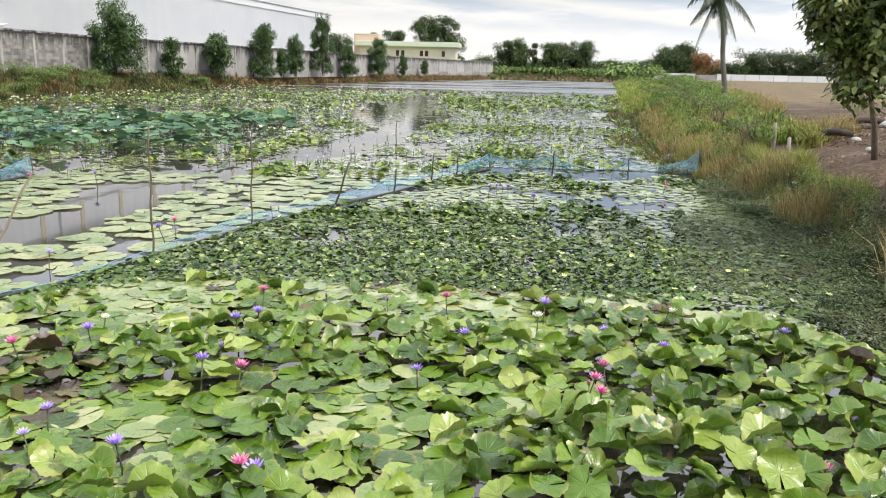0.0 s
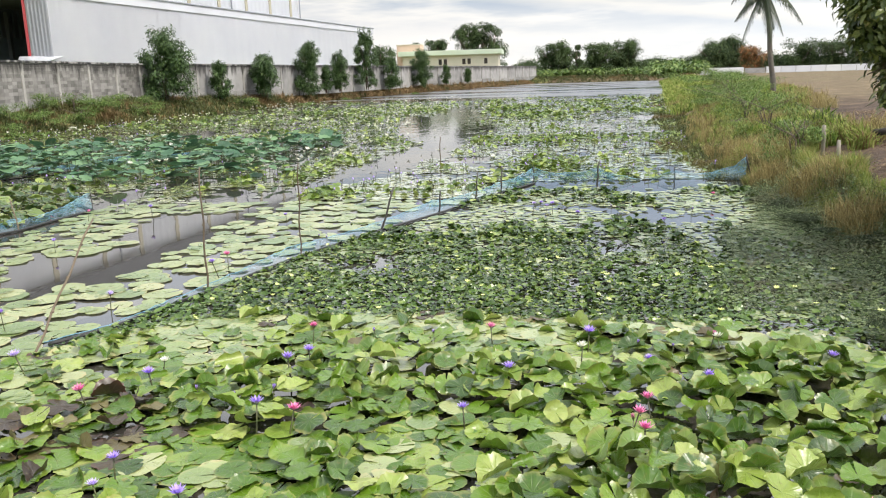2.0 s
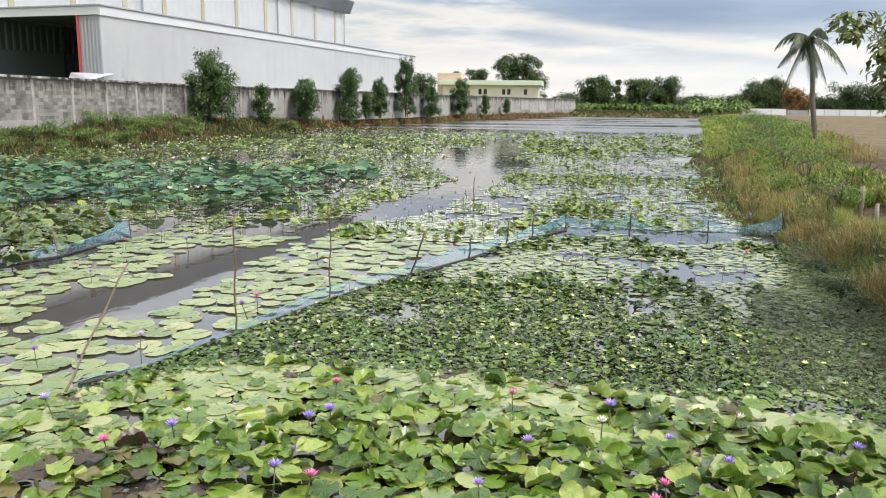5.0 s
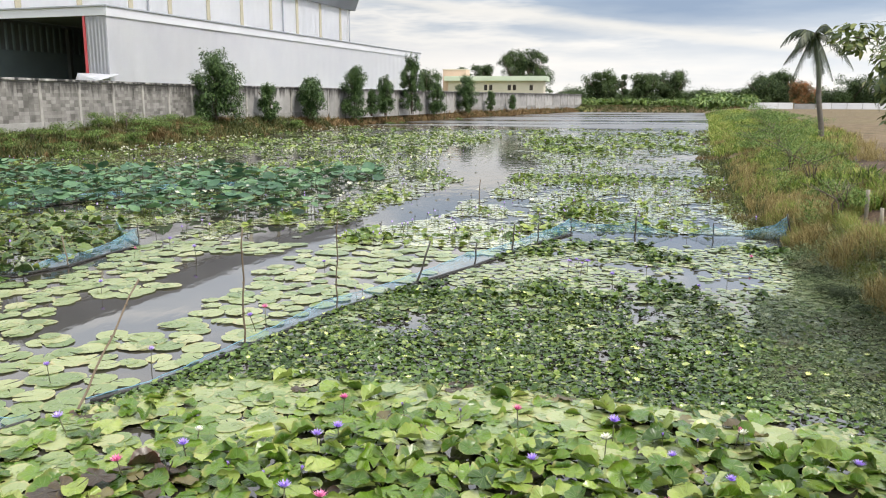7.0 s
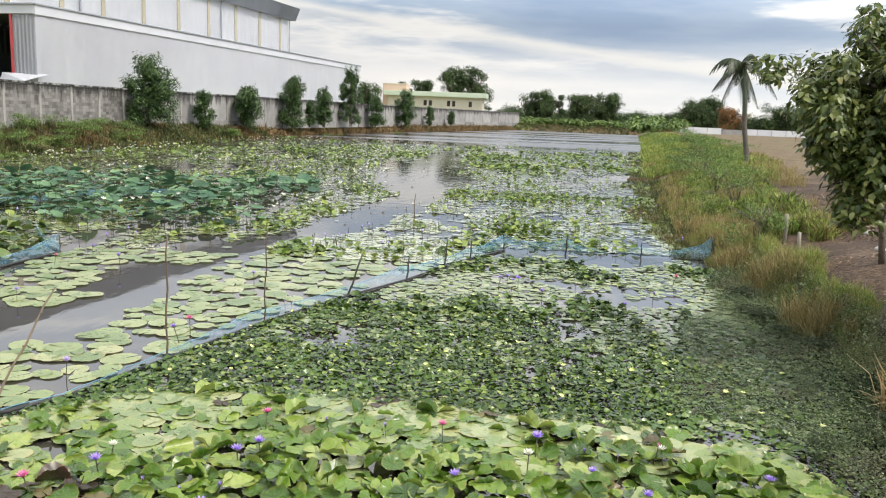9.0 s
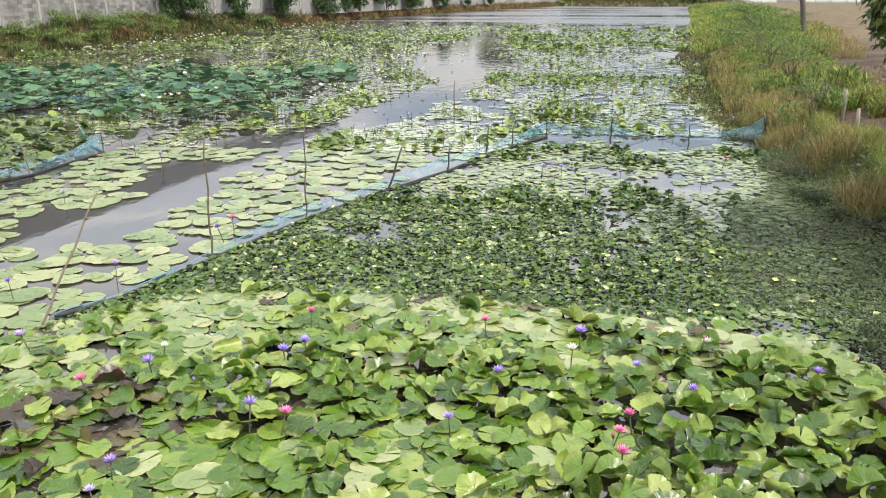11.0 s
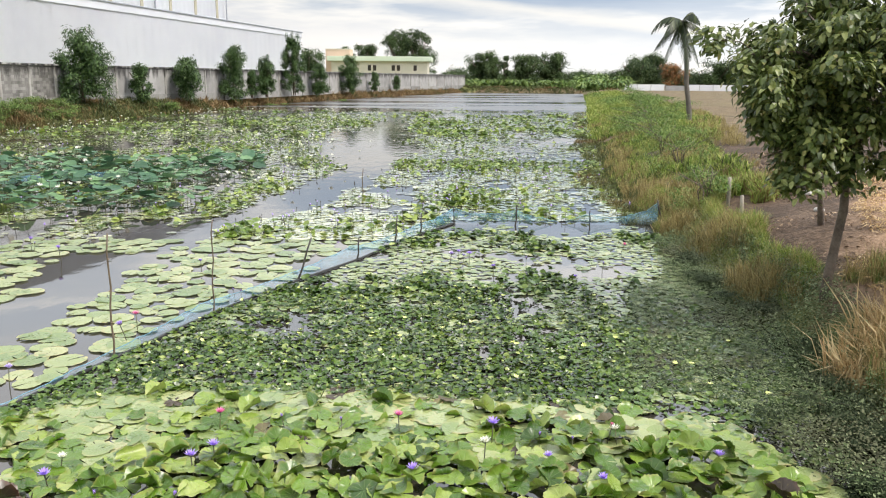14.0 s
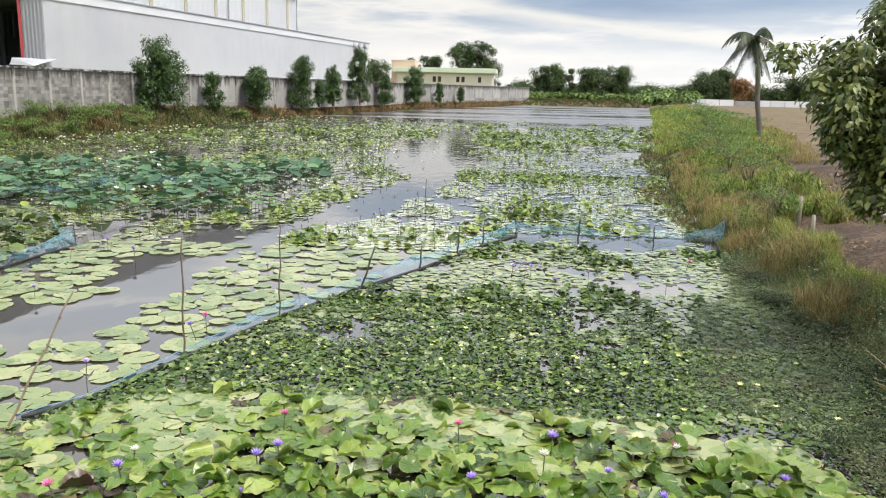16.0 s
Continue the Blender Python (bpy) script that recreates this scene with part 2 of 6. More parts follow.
M["banana"] = leaf_material("banana_leaf", [(0.05, (0.06, 0.12, 0.025)), (0.5, (0.15, 0.24, 0.055)), (0.95, (0.30, 0.37, 0.11))], 0.45, 0.4, 0.2)
M["flame"] = leaf_material("orange_blossom", [(0.2, (0.05, 0.08, 0.03)), (0.5, (0.16, 0.11, 0.04)), (0.95, (0.60, 0.20, 0.07))], 0.6, 0.3, 0.1)
M["tree_leaf"] = leaf_material("bank_tree_leaf", [(0.05, (0.030, 0.052, 0.014)), (0.5, (0.105, 0.145, 0.034)), (0.85, (0.28, 0.31, 0.10)), (0.98, (0.34, 0.19, 0.09))],
                               0.42, 0.5, 0.30)
M["palm_leaf"] = leaf_material("palm_leaf", [(0.05, (0.012, 0.022, 0.010)), (0.5, (0.028, 0.044, 0.016)), (0.95, (0.08, 0.10, 0.035))], 0.45, 0.4, 0.15)
M["dead_leaf"] = leaf_material("fallen_leaf", [(0.05, (0.08, 0.05, 0.03)), (0.5, (0.20, 0.13, 0.08)), (0.95, (0.42, 0.31, 0.20))], 0.7, 0.3)
M["bark"] = plain_material("tree_bark", (0.07, 0.052, 0.038), (0.21, 0.165, 0.13), 5.0, 0.85, 0.8, fine=45.0, vary=False)
M["palm_bark"] = plain_material("palm_bark", (0.075, 0.065, 0.055), (0.17, 0.15, 0.125), 3.0, 0.85, 0.6, fine=25.0, vary=False)
M["bamboo"] = plain_material("weathered_bamboo", (0.075, 0.052, 0.035), (0.20, 0.15, 0.10), 8.0, 0.6, 0.3)
M["wet_stake"] = plain_material("wet_wood", (0.025, 0.025, 0.025), (0.08, 0.07, 0.06), 8.0, 0.5, 0.3)
M["stem"] = plain_material("flower_stem", (0.04, 0.035, 0.02), (0.12, 0.13, 0.05), 10.0, 0.5, 0.0)
M["purple"] = plain_material("violet_petal", (0.34, 0.20, 0.70), (0.56, 0.44, 0.88), 30.0, 0.45, 0.0)
M["pink"] = plain_material("pink_petal", (0.62, 0.10, 0.32), (0.85, 0.32, 0.52), 30.0, 0.45, 0.0)
M["white"] = plain_material("white_petal", (0.66, 0.66, 0.52), (0.86, 0.86, 0.78), 30.0, 0.45, 0.0)
M["lilac"] = plain_material("lilac_petal", (0.42, 0.30, 0.70), (0.68, 0.58, 0.86), 30.0, 0.45, 0.0)
M["yellow"] = plain_material("yellow_stamen", (0.62, 0.50, 0.08), (0.85, 0.78, 0.25), 30.0, 0.5, 0.0)
M["pale_yellow"] = plain_material("pale_yellow_petal", (0.55, 0.62, 0.14), (0.80, 0.82, 0.40), 30.0, 0.5, 0.0)
M["rope"] = plain_material("wet_dark_rope", (0.015, 0.015, 0.014), (0.05, 0.05, 0.045), 9.0, 0.6, 0.4)
M["concrete"] = plain_material("weathered_concrete", (0.17, 0.165, 0.155), (0.38, 0.37, 0.345), 1.6, 0.9, 0.5)
M["steel_white"] = plain_material("white_metal_sheet", (0.77, 0.78, 0.83), (0.85, 0.86, 0.89), 0.25, 0.45, 0.02, vary=False)
M["steel_grey"] = plain_material("grey_metal_sheet", (0.26, 0.28, 0.31), (0.36, 0.38, 0.42), 0.4, 0.45, 0.02, vary=False)
M["steel_pale"] = plain_material("pale_grey_metal_sheet", (0.54, 0.55, 0.59), (0.62, 0.63, 0.67), 0.3, 0.5, 0.02, vary=False)
M["beige_sheet"] = plain_material("beige_sheet", (0.38, 0.35, 0.25), (0.47, 0.43, 0.32), 0.4, 0.5, 0.0, vary=False)
M["roof_sheet"] = plain_material("roof_metal_sheet", (0.50, 0.52, 0.55), (0.62, 0.64, 0.66), 0.4, 0.4, 0.02, vary=False)
M["red_steel"] = plain_material("red_painted_steel", (0.42, 0.05, 0.06), (0.58, 0.10, 0.11), 1.0, 0.5, 0.0)
M["teal_steel"] = plain_material("teal_painted_steel", (0.30, 0.52, 0.55), (0.42, 0.62, 0.65), 1.0, 0.5, 0.0)
M["pale_blue"] = plain_material("pale_blue_sheet", (0.48, 0.66, 0.70), (0.60, 0.76, 0.79), 0.6, 0.5, 0.0)
# both sheet colours for the bay's inside have its shade darkened into them
M["shed_shade"] = plain_material("painted_shade_shed_sheet", (0.05, 0.056, 0.058), (0.10, 0.11, 0.112), 0.6, 0.6, 0.0)
M["shed_rib_shade"] = plain_material("painted_shade_blue_sheet", (0.085, 0.11, 0.12), (0.14, 0.17, 0.18), 0.6, 0.6, 0.0)
M["cream"] = plain_material("cream_wall_paint", (0.60, 0.55, 0.44), (0.72, 0.67, 0.55), 0.5, 0.85, 0.1)
M["peach"] = plain_material("peach_wall_paint", (0.60, 0.44, 0.33), (0.70, 0.53, 0.41), 0.5, 0.85, 0.1)
M["green_roof"] = plain_material("pale_green_fascia", (0.48, 0.56, 0.42), (0.60, 0.67, 0.52), 0.5, 0.6, 0.1)
M["dark_pane"] = plain_material("dark_window_pane", (0.03, 0.025, 0.02), (0.09, 0.06, 0.05), 1.0, 0.15, 0.0)
M["fence_white"] = plain_material("white_fence_sheet", (0.62, 0.63, 0.66), (0.78, 0.79, 0.80), 0.5, 0.6, 0.05)
M["pale_stone"] = plain_material("pale_stone", (0.34, 0.32, 0.29), (0.56, 0.54, 0.50), 4.0, 0.85, 0.4)
M["log"] = plain_material("charred_log", (0.02, 0.018, 0.016), (0.10, 0.075, 0.06), 6.0, 0.9, 0.7)


def water_material():
    m, t, b = material("still_pond_water", 0.03, 0.0, 0.5)
    p = place(t)
    t.links.new(ramp_node(t, noise_node(t, p, 0.25), [(0.3, (0.034, 0.030, 0.026)), (0.7, (0.060, 0.054, 0.047))]), b.inputs["Base Color"])
    b.inputs["IOR"].default_value = 2.05
    b.inputs["Specular Tint"].default_value = (1.0, 0.975, 0.92, 1.0)
    s = node(t, "ShaderNodeMapping", Scale=(1.0, 0.45, 1.0))
    t.links.new(p, s.inputs[0])
    where = t.nodes.new("ShaderNodeSeparateXYZ")
    t.links.new(p, where.inputs[0])
    ruffle = node(t, "ShaderNodeMapRange", **{"From Min": 11.0, "From Max": 70.0, "To Min": 0.008, "To Max": 0.13})
    t.links.new(where.outputs[1], ruffle.inputs[0])
    # a breeze roughens the far water in long bands
    bands = node(t, "ShaderNodeMapping", Scale=(0.018, 0.11, 1.0))
    t.links.new(p, bands.inputs[0])
    gust = node(t, "ShaderNodeMapRange", **{"From Min": 0.40, "From Max": 0.52, "To Min": 0.0, "To Max": 0.30})
    t.links.new(noise_node(t, bands.outputs[0], 1.0, 3.0), gust.inputs[0])
    fetch = node(t, "ShaderNodeMapRange", **{"From Min": 45.0, "From Max": 85.0})
    t.links.new(where.outputs[1], fetch.inputs[0])
    t.links.new(math_node(t, "ADD", 0.025, math_node(t, "MULTIPLY", fetch.outputs[0], gust.outputs[0])), b.inputs["Roughness"])
    n = node(t, "ShaderNodeBump", Distance=0.16)
    t.links.new(ruffle.outputs[0], n.inputs["Strength"])
    t.links.new(noise_node(t, s.outputs[0], 2.6, 3.0), n.inputs["Height"])
    t.links.new(n.outputs[0], b.inputs["Normal"])
    return m


def net_material():
    m, t, b = material("blue_fishing_net", 0.55)
    p = place(t)
    t.links.new(ramp_node(t, noise_node(t, p, 2.2), [(0.35, (0.08, 0.24, 0.37)), (0.55, (0.19, 0.38, 0.47)), (0.7, (0.36, 0.47, 0.54))]), b.inputs["Base Color"])
    f = node(t, "ShaderNodeMapRange", **{"From Min": 0.36, "From Max": 0.66, "To Min": 0.20, "To Max": 0.75})
    thread = math_node(t, "ADD", math_node(t, "MULTIPLY", noise_node(t, p, 46.0, 2.0), 0.6), math_node(t, "MULTIPLY", noise_node(t, p, 5.0, 3.0), 0.4))
    t.links.new(thread, f.inputs[0])
    rise, q = node(t, "ShaderNodeMapRange", **{"From Min": 0.03, "From Max": 0.20, "To Min": 0.32, "To Max": 1.0}), t.nodes.new("ShaderNodeSeparateXYZ")
    t.links.new(p, q.inputs[0])
    t.links.new(q.outputs[2], rise.inputs[0])
    t.links.new(math_node(t, "MULTIPLY", f.outputs[0], rise.outputs[0]), b.inputs["Alpha"])
    return m


def ground_material():
    m, t, b = material("bank_earth_and_turf", 0.9, 0.0, 0.2)
    p = place(t)
    s = t.nodes.new("ShaderNodeSeparateXYZ")
    t.links.new(p, s.inputs[0])
    big, mid, fine = noise_node(t, p, 0.12, 3.0), noise_node(t, p, 0.9, 4.0), noise_node(t, p, 14.0, 4.0)
    turf = ramp_node(t, mid, [(0.3, (0.09, 0.12, 0.035)), (0.55, (0.19, 0.20, 0.07)), (0.75, (0.34, 0.26, 0.13))])
    soil = ramp_node(t, math_node(t, "ADD", math_node(t, "MULTIPLY", mid, 0.5), math_node(t, "MULTIPLY", fine, 0.5)),
                     [(0.3, (0.030, 0.021, 0.015)), (0.5, (0.078, 0.054, 0.038)), (0.7, (0.20, 0.14, 0.095))])
    field = ramp_node(t, mid, [(0.3, (0.10, 0.072, 0.046)), (0.7, (0.21, 0.15, 0.098))])
    wob = math_node(t, "MULTIPLY", math_node(t, "SUBTRACT", mid, 0.5), 5.0)
    east = node(t, "ShaderNodeMapRange", **{"From Min": 5.0, "From Max": 5.9})
    t.links.new(math_node(t, "ADD", math_node(t, "SUBTRACT", s.outputs[0], math_node(t, "MULTIPLY", s.outputs[1], 0.02)), wob), east.inputs[0])
    north = node(t, "ShaderNodeMapRange", **{"From Min": 27.0, "From Max": 38.0})
    t.links.new(math_node(t, "ADD", s.outputs[1], math_node(t, "MULTIPLY", wob, 1.5)), north.inputs[0])
    col = mix_node(t, east.outputs[0], turf, mix_node(t, north.outputs[0], soil, mix_node(t, math_node(t, "ADD", 0.55, math_node(t, "MULTIPLY", big, 0.6)), turf, field)))
    # strewn straw and wood chips beside the trees
    strewn = node(t, "ShaderNodeMapRange", **{"From Min": -0.2, "From Max": 0.7})
    t.links.new(math_node(t, "MINIMUM", math_node(t, "SUBTRACT", s.outputs[0], 5.75), math_node(t, "ADD", math_node(t, "SUBTRACT", math_node(t, "SUBTRACT", s.outputs[0], math_node(t, "MULTIPLY", s.outputs[1], 0.51)), 1.25), math_node(t, "MULTIPLY", wob, 0.5))), strewn.inputs[0])
    reach = node(t, "ShaderNodeMapRange", **{"From Min": 18.0, "From Max": 16.0})
    t.links.new(s.outputs[1], reach.inputs[0])
    chips = ramp_node(t, noise_node(t, p, 30.0, 5.0, 0.7), [(0.32, (0.15, 0.095, 0.06)), (0.5, (0.36, 0.235, 0.145)), (0.68, (0.60, 0.43, 0.29))])
    col = mix_node(t, math_node(t, "MULTIPLY", strewn.outputs[0], reach.outputs[0]), col, chips)
    t.links.new(col, b.inputs["Base Color"])
    bump(t, b, fine, 0.8, 0.06)
    return m


M["water"], M["net"], M["ground"] = water_material(), net_material(), ground_material()


# ---- mesh helpers ----
def tri_mesh(name, V, T, UV=None, smooth=False):
    V, T = np.asarray(V, np.float32), np.asarray(T, np.int32)
    me = bpy.data.meshes.new(name)
    me.vertices.add(len(V))
    me.vertices.foreach_set("co", V.ravel())
    me.loops.add(T.size)
    me.loops.foreach_set("vertex_index", T.ravel())
    me.polygons.add(len(T))
    me.polygons.foreach_set("loop_start", np.arange(0, T.size, T.shape[1], dtype=np.int32))
    me.polygons.foreach_set("use_smooth", np.full(len(T), smooth, bool))
    if UV is not None:
        me.uv_layers.new(name="UVMap").data.foreach_set("uv", np.asarray(UV, np.float32)[T.ravel()].ravel())
    me.update(calc_edges=True)
    return me


def link(name, me, mat, parent=None, label="", kind=""):
    if mat is not None and not me.materials:
        me.materials.append(mat)
    ob = new(name, me)
    if parent is not None:
        ob.parent = parent
    return tagged(ob, label, kind=kind)


def part(name, bm, mat, parent, label="", smooth=False):
    me = bpy.data.meshes.new(name)
    bm.to_mesh(me)
    bm.free()
    if smooth:
        me.polygons.foreach_set("use_smooth", np.ones(len(me.polygons), bool))
    return link(name, me, mat, parent, label)


def thing(name, x, y, z, label, category, group="", kind="", rz=0.0):
    ob = new(name)
    ob.empty_display_size = 0.1
    ob.matrix_basis = pose(x, y, z, 0, 0, rz)
    return tagged(ob, label, category, group, kind)


def box(bm, x0, x1, y0, y1, z0, z1, m=None, bevel=0.0):
    r = bmesh.ops.create_cube(bm, size=1.0)
    vs = r["verts"]
    for v in vs:
        v.co = Vector(((x0 + x1) / 2 + v.co.x * (x1 - x0), (y0 + y1) / 2 + v.co.y * (y1 - y0), (z0 + z1) / 2 + v.co.z * (z1 - z0)))
        if m is not None:
            v.co = m @ v.co
    if bevel:
        es = list({e for v in vs for e in v.link_edges})
        bmesh.ops.bevel(bm, geom=es, offset=bevel, segments=1, affect="EDGES")
    return bm


def box_part(name, dims, mat, parent, label="", m=None, bevel=0.0):
    return part(name, box(bmesh.new(), *dims, m=m, bevel=bevel), mat, parent, label)


def tube_arrays(points, radii, sides=8):
    pts = [Vector(p) for p in points]
    V, T = [], []
    for i, p in enumerate(pts):
        d = (pts[min(i + 1, len(pts) - 1)] - pts[max(i - 1, 0)]).normalized()
        a = d.orthogonal().normalized()
        if abs(d.z) > 0.3:
            a = (Vector((1, 0, 0)) - d * d.x).normalized()
        b = d.cross(a)
        for k in range(sides):
            t = 2 * math.pi * k / sides
            V.append(p + (a * math.cos(t) + b * math.sin(t)) * radii[i])
    for i in range(len(pts) - 1):
        for k in range(sides):
            q = [i * sides + k, i * sides + (k + 1) % sides, (i + 1) * sides + (k + 1) % sides, (i + 1) * sides + k]
            T += [(q[0], q[1], q[2]), (q[0], q[2], q[3])]
    V += [pts[0], pts[-1]]
    n, e = len(V), (len(pts) - 1) * sides
    for k in range(sides):
        T += [(n - 2, (k + 1) % sides, k), (n - 1, e + k, e + (k + 1) % sides)]
    return np.array([tuple(v) for v in V]), np.array(T)


def merge(pieces):
    V, T, U, n = [], [], [], 0
    for p in pieces:
        V.append(p[0])
        T.append(p[1] + n)
        if len(p) > 2:
            U.append(p[2])
        n += len(p[0])
    return (np.concatenate(V), np.concatenate(T)) + ((np.concatenate(U),) if U else ())


def tube_part(name, lines, mat, parent, label="", sides=8):
    V, T = merge([tube_arrays(p, r, sides) for p, r in lines])
    return link(name, tri_mesh(name, V, T, smooth=True), mat, parent, label)


def turn_arrays(yaw, tilt, way):
    """Rotations: a turn about z, then a tilt by that angle towards the heading way."""
    n = len(yaw)
    c, s = np.cos(yaw), np.sin(yaw)
    Z = np.zeros((n, 3, 3))
    Z[:, 0, 0], Z[:, 0, 1], Z[:, 1, 0], Z[:, 1, 1], Z[:, 2, 2] = c, -s, s, c, 1
    ax = np.stack([-np.sin(way), np.cos(way), np.zeros(n)], 1)
    K = np.zeros((n, 3, 3))
    K[:, 0, 1], K[:, 0, 2], K[:, 1, 0], K[:, 1, 2], K[:, 2, 0], K[:, 2, 1] = -ax[:, 2], ax[:, 1], ax[:, 2], -ax[:, 0], -ax[:, 1], ax[:, 0]
    R = np.eye(3)[None] + np.sin(tilt)[:, None, None] * K + (1 - np.cos(tilt))[:, None, None] * (K @ K)
    return R @ Z


def scatter(templates, P, size, yaw, tilt, way, pick):
    """Copies of small templates, joined: places P (n, 3), sizes (n,) or (n, 3)."""
    size = np.asarray(size, float)
    size = size[:, None] * np.ones(3) if size.ndim == 1 else size
    R = turn_arrays(np.asarray(yaw), np.asarray(tilt), np.asarray(way))
    out = []
    for k, tpl in enumerate(templates):
        idx = np.nonzero(pick == k)[0]
        if not len(idx):
            continue
        V = np.einsum("nij,nvj->nvi", R[idx], tpl[0][None] * size[idx][:, None, :]) + P[idx][:, None, :]
        n = len(tpl[0])
        T = tpl[1][None] + (np.arange(len(idx)) * n)[:, None, None]
        piece = (V.reshape(-1, 3), T.reshape(-1, 3))
        if len(tpl) > 2:
            piece += (np.tile(tpl[2], (len(idx), 1)),)
        out.append(piece)
    return merge(out)


def scattered(name, templates, P, size, mat, rng, tilt=0.1, parent=None, label="", smooth=False, way=None):
    n = len(P)
    A = scatter(templates, np.asarray(P, float), size, rng.uniform(0, 6.283, n), np.abs(rng.normal(0, tilt, n)) if np.isscalar(tilt) else tilt,
                rng.uniform(0, 6.283, n) if way is None else way, rng.integers(0, len(templates), n))
    return link(name, tri_mesh(name, *A, smooth=smooth), mat, parent, label, "stuff")


# ---- shape of the ground ----
LEFT = ((-60, -24.0), (33, -24.3), (55, -22.6), (85, -20.0), (105, -16.0), (130, -9.5), (150, -3.0), (168, 2.5), (185, 8.0))
RIGHT = ((-60, 3.6), (2, 4.0), (5.6, 4.45), (7.3, 4.8), (8.6, 5.05), (10.5, 5.2), (16, 5.45), (20, 5.7), (27, 6.6), (50, 10.4), (108, 20.9), (154, 28.5), (185, 33.0))
NEAR_EDGE, FAR_EDGE = 1.6, 178.0


def bend(table, y):
    return np.interp(y, [a for a, _ in table], [b for _, b in table])


def inside(x, y):
    """How far inside the pond a place lies (outside: minus)."""
    return np.minimum(np.minimum(x - bend(LEFT, y), bend(RIGHT, y) - x), np.minimum(y - NEAR_EDGE, FAR_EDGE - y))


def wavy(x, y, f, seed=0.0):
    return noise.noise(Vector((x * f + seed, y * f - seed, seed * 0.37)))


def height(x, y):
    d = float(inside(x, y))
    if d > 0:
        return -0.75 * min(1.0, d / 2.0)
    a, b = float(x - bend(LEFT, y)), float(bend(RIGHT, y) - x)
    if a <= b and a < 0:
        top, run = 1.30, 1.6
    elif b < 0:
        top, run = 1.05, 0.9 + 0.9 * min(1.0, max(0.0, (y - 12) / 8)) + 1.6 * min(1.0, max(0.0, (y - 20) / 25))
    else:
        top, run = (0.65, 0.9) if y < 20 else (1.1, 1.5)
    h = top * (1 - math.exp(d / run))
    near = max(0.0, 1 - math.hypot(x, y) / 90)
    return h + min(1, -d) * (0.10 * wavy(x, y, 0.45) + 0.04 * wavy(x, y, 1.7, 3.0)) * (0.3 + near)


def ground_sheet():
    xs = np.concatenate([[-3000, -1200, -500, -250, -150, -100, -75, -55, -42], np.arange(-34, 2.9, 0.8), np.arange(3.0, 9.0, 0.3), np.arange(9.0, 36, 0.9), [40, 50, 65, 90, 130, 200, 400, 1000, 3000]])
    ys = np.concatenate([[-3000, -1000, -300, -100, -40, -20, -10, -5], np.arange(-3, 22, 0.4), np.arange(22, 60, 1.0), np.arange(60, 190, 2.5), [195, 205, 220, 250, 300, 400, 700, 1400, 3000]])
    V = np.array([(x, y, height(x, y)) for y in ys for x in xs])
    nx = len(xs)
    T = []
    for j in range(len(ys) - 1):
        for i in range(nx - 1):
            a = j * nx + i
            T += [(a, a + 1, a + nx + 1), (a, a + nx + 1, a + nx)]
    ob = link("ground", tri_mesh("ground", V, np.array(T), smooth=True), M["ground"])
    return tagged(ob, "bare brown soil and rough turf round the pond", "ground", kind="structure")


ground_sheet()


def water_sheet():
    bm = bmesh.new()
    rows = []
    for y in list(np.arange(0, 30, 3.0)) + list(np.arange(30, 186, 6.0)):
        rows.append((bm.verts.new((float(bend(LEFT, y)) - 1.5, y, 0.0)), bm.verts.new((float(bend(RIGHT, y)) + 1.5, y, 0.0))))
    for a, b in zip(rows, rows[1:]):
        bm.faces.new((a[0], a[1], b[1], b[0]))
    ob = part("water", bm, M["water"], None)
    tagged(ob, "still grey pond water mirroring the cloudy sky", "water", kind="structure")


water_sheet()


# ---- boundary wall along the far side of the pond ----
def along(a, b):
    d = Vector((b[0] - a[0], b[1] - a[1], 0))
    return d.length, Matrix.Translation((a[0], a[1], 0)) @ Matrix.Rotation(math.atan2(d.y, d.x), 4, "Z")


def panel_wall(name, a, b, z0, z1, step, mat, label, blocks):
    """A fence of posts and panels from a to b; its local x runs along the wall."""
    length, m = along(a, b)
    w = new(name)
    w.matrix_basis = m
    tagged(w, label, "wall", kind="structure")
    n = max(1, round(length / step))
    s = length / n
    post = bmesh.new()
    box(post, -0.11, 0.11, -0.13, 0.13, z0, z1 - 0.12, bevel=0.015)
    first = part("post", post, M["post_concrete"], w)
    for i in range(1, n + 1):
        link("post", first.data, None, w).matrix_basis = Matrix.Translation((s * i, 0, 0))
    for i in range(n):
        x0, x1 = s * i + 0.11, s * (i + 1) - 0.11
        if not blocks:
            box_part("panel", (x0, x1, -0.05, 0.05, z0 + 0.28, z1 - 0.12), mat, w)
        box_part("foundation_beam", (x0, x1, -0.16, 0.16, z0 - 0.5, z0 + 0.28), M["concrete"], w, bevel=0.01)
        box_part("cap", (s * i + 0.004, s * (i + 1) - 0.004, -0.15, 0.15, z1 - 0.12, z1 + 0.0), M["cap"], w, "pale cap with black mildew stains", bevel=0.012)
    return w, n, s


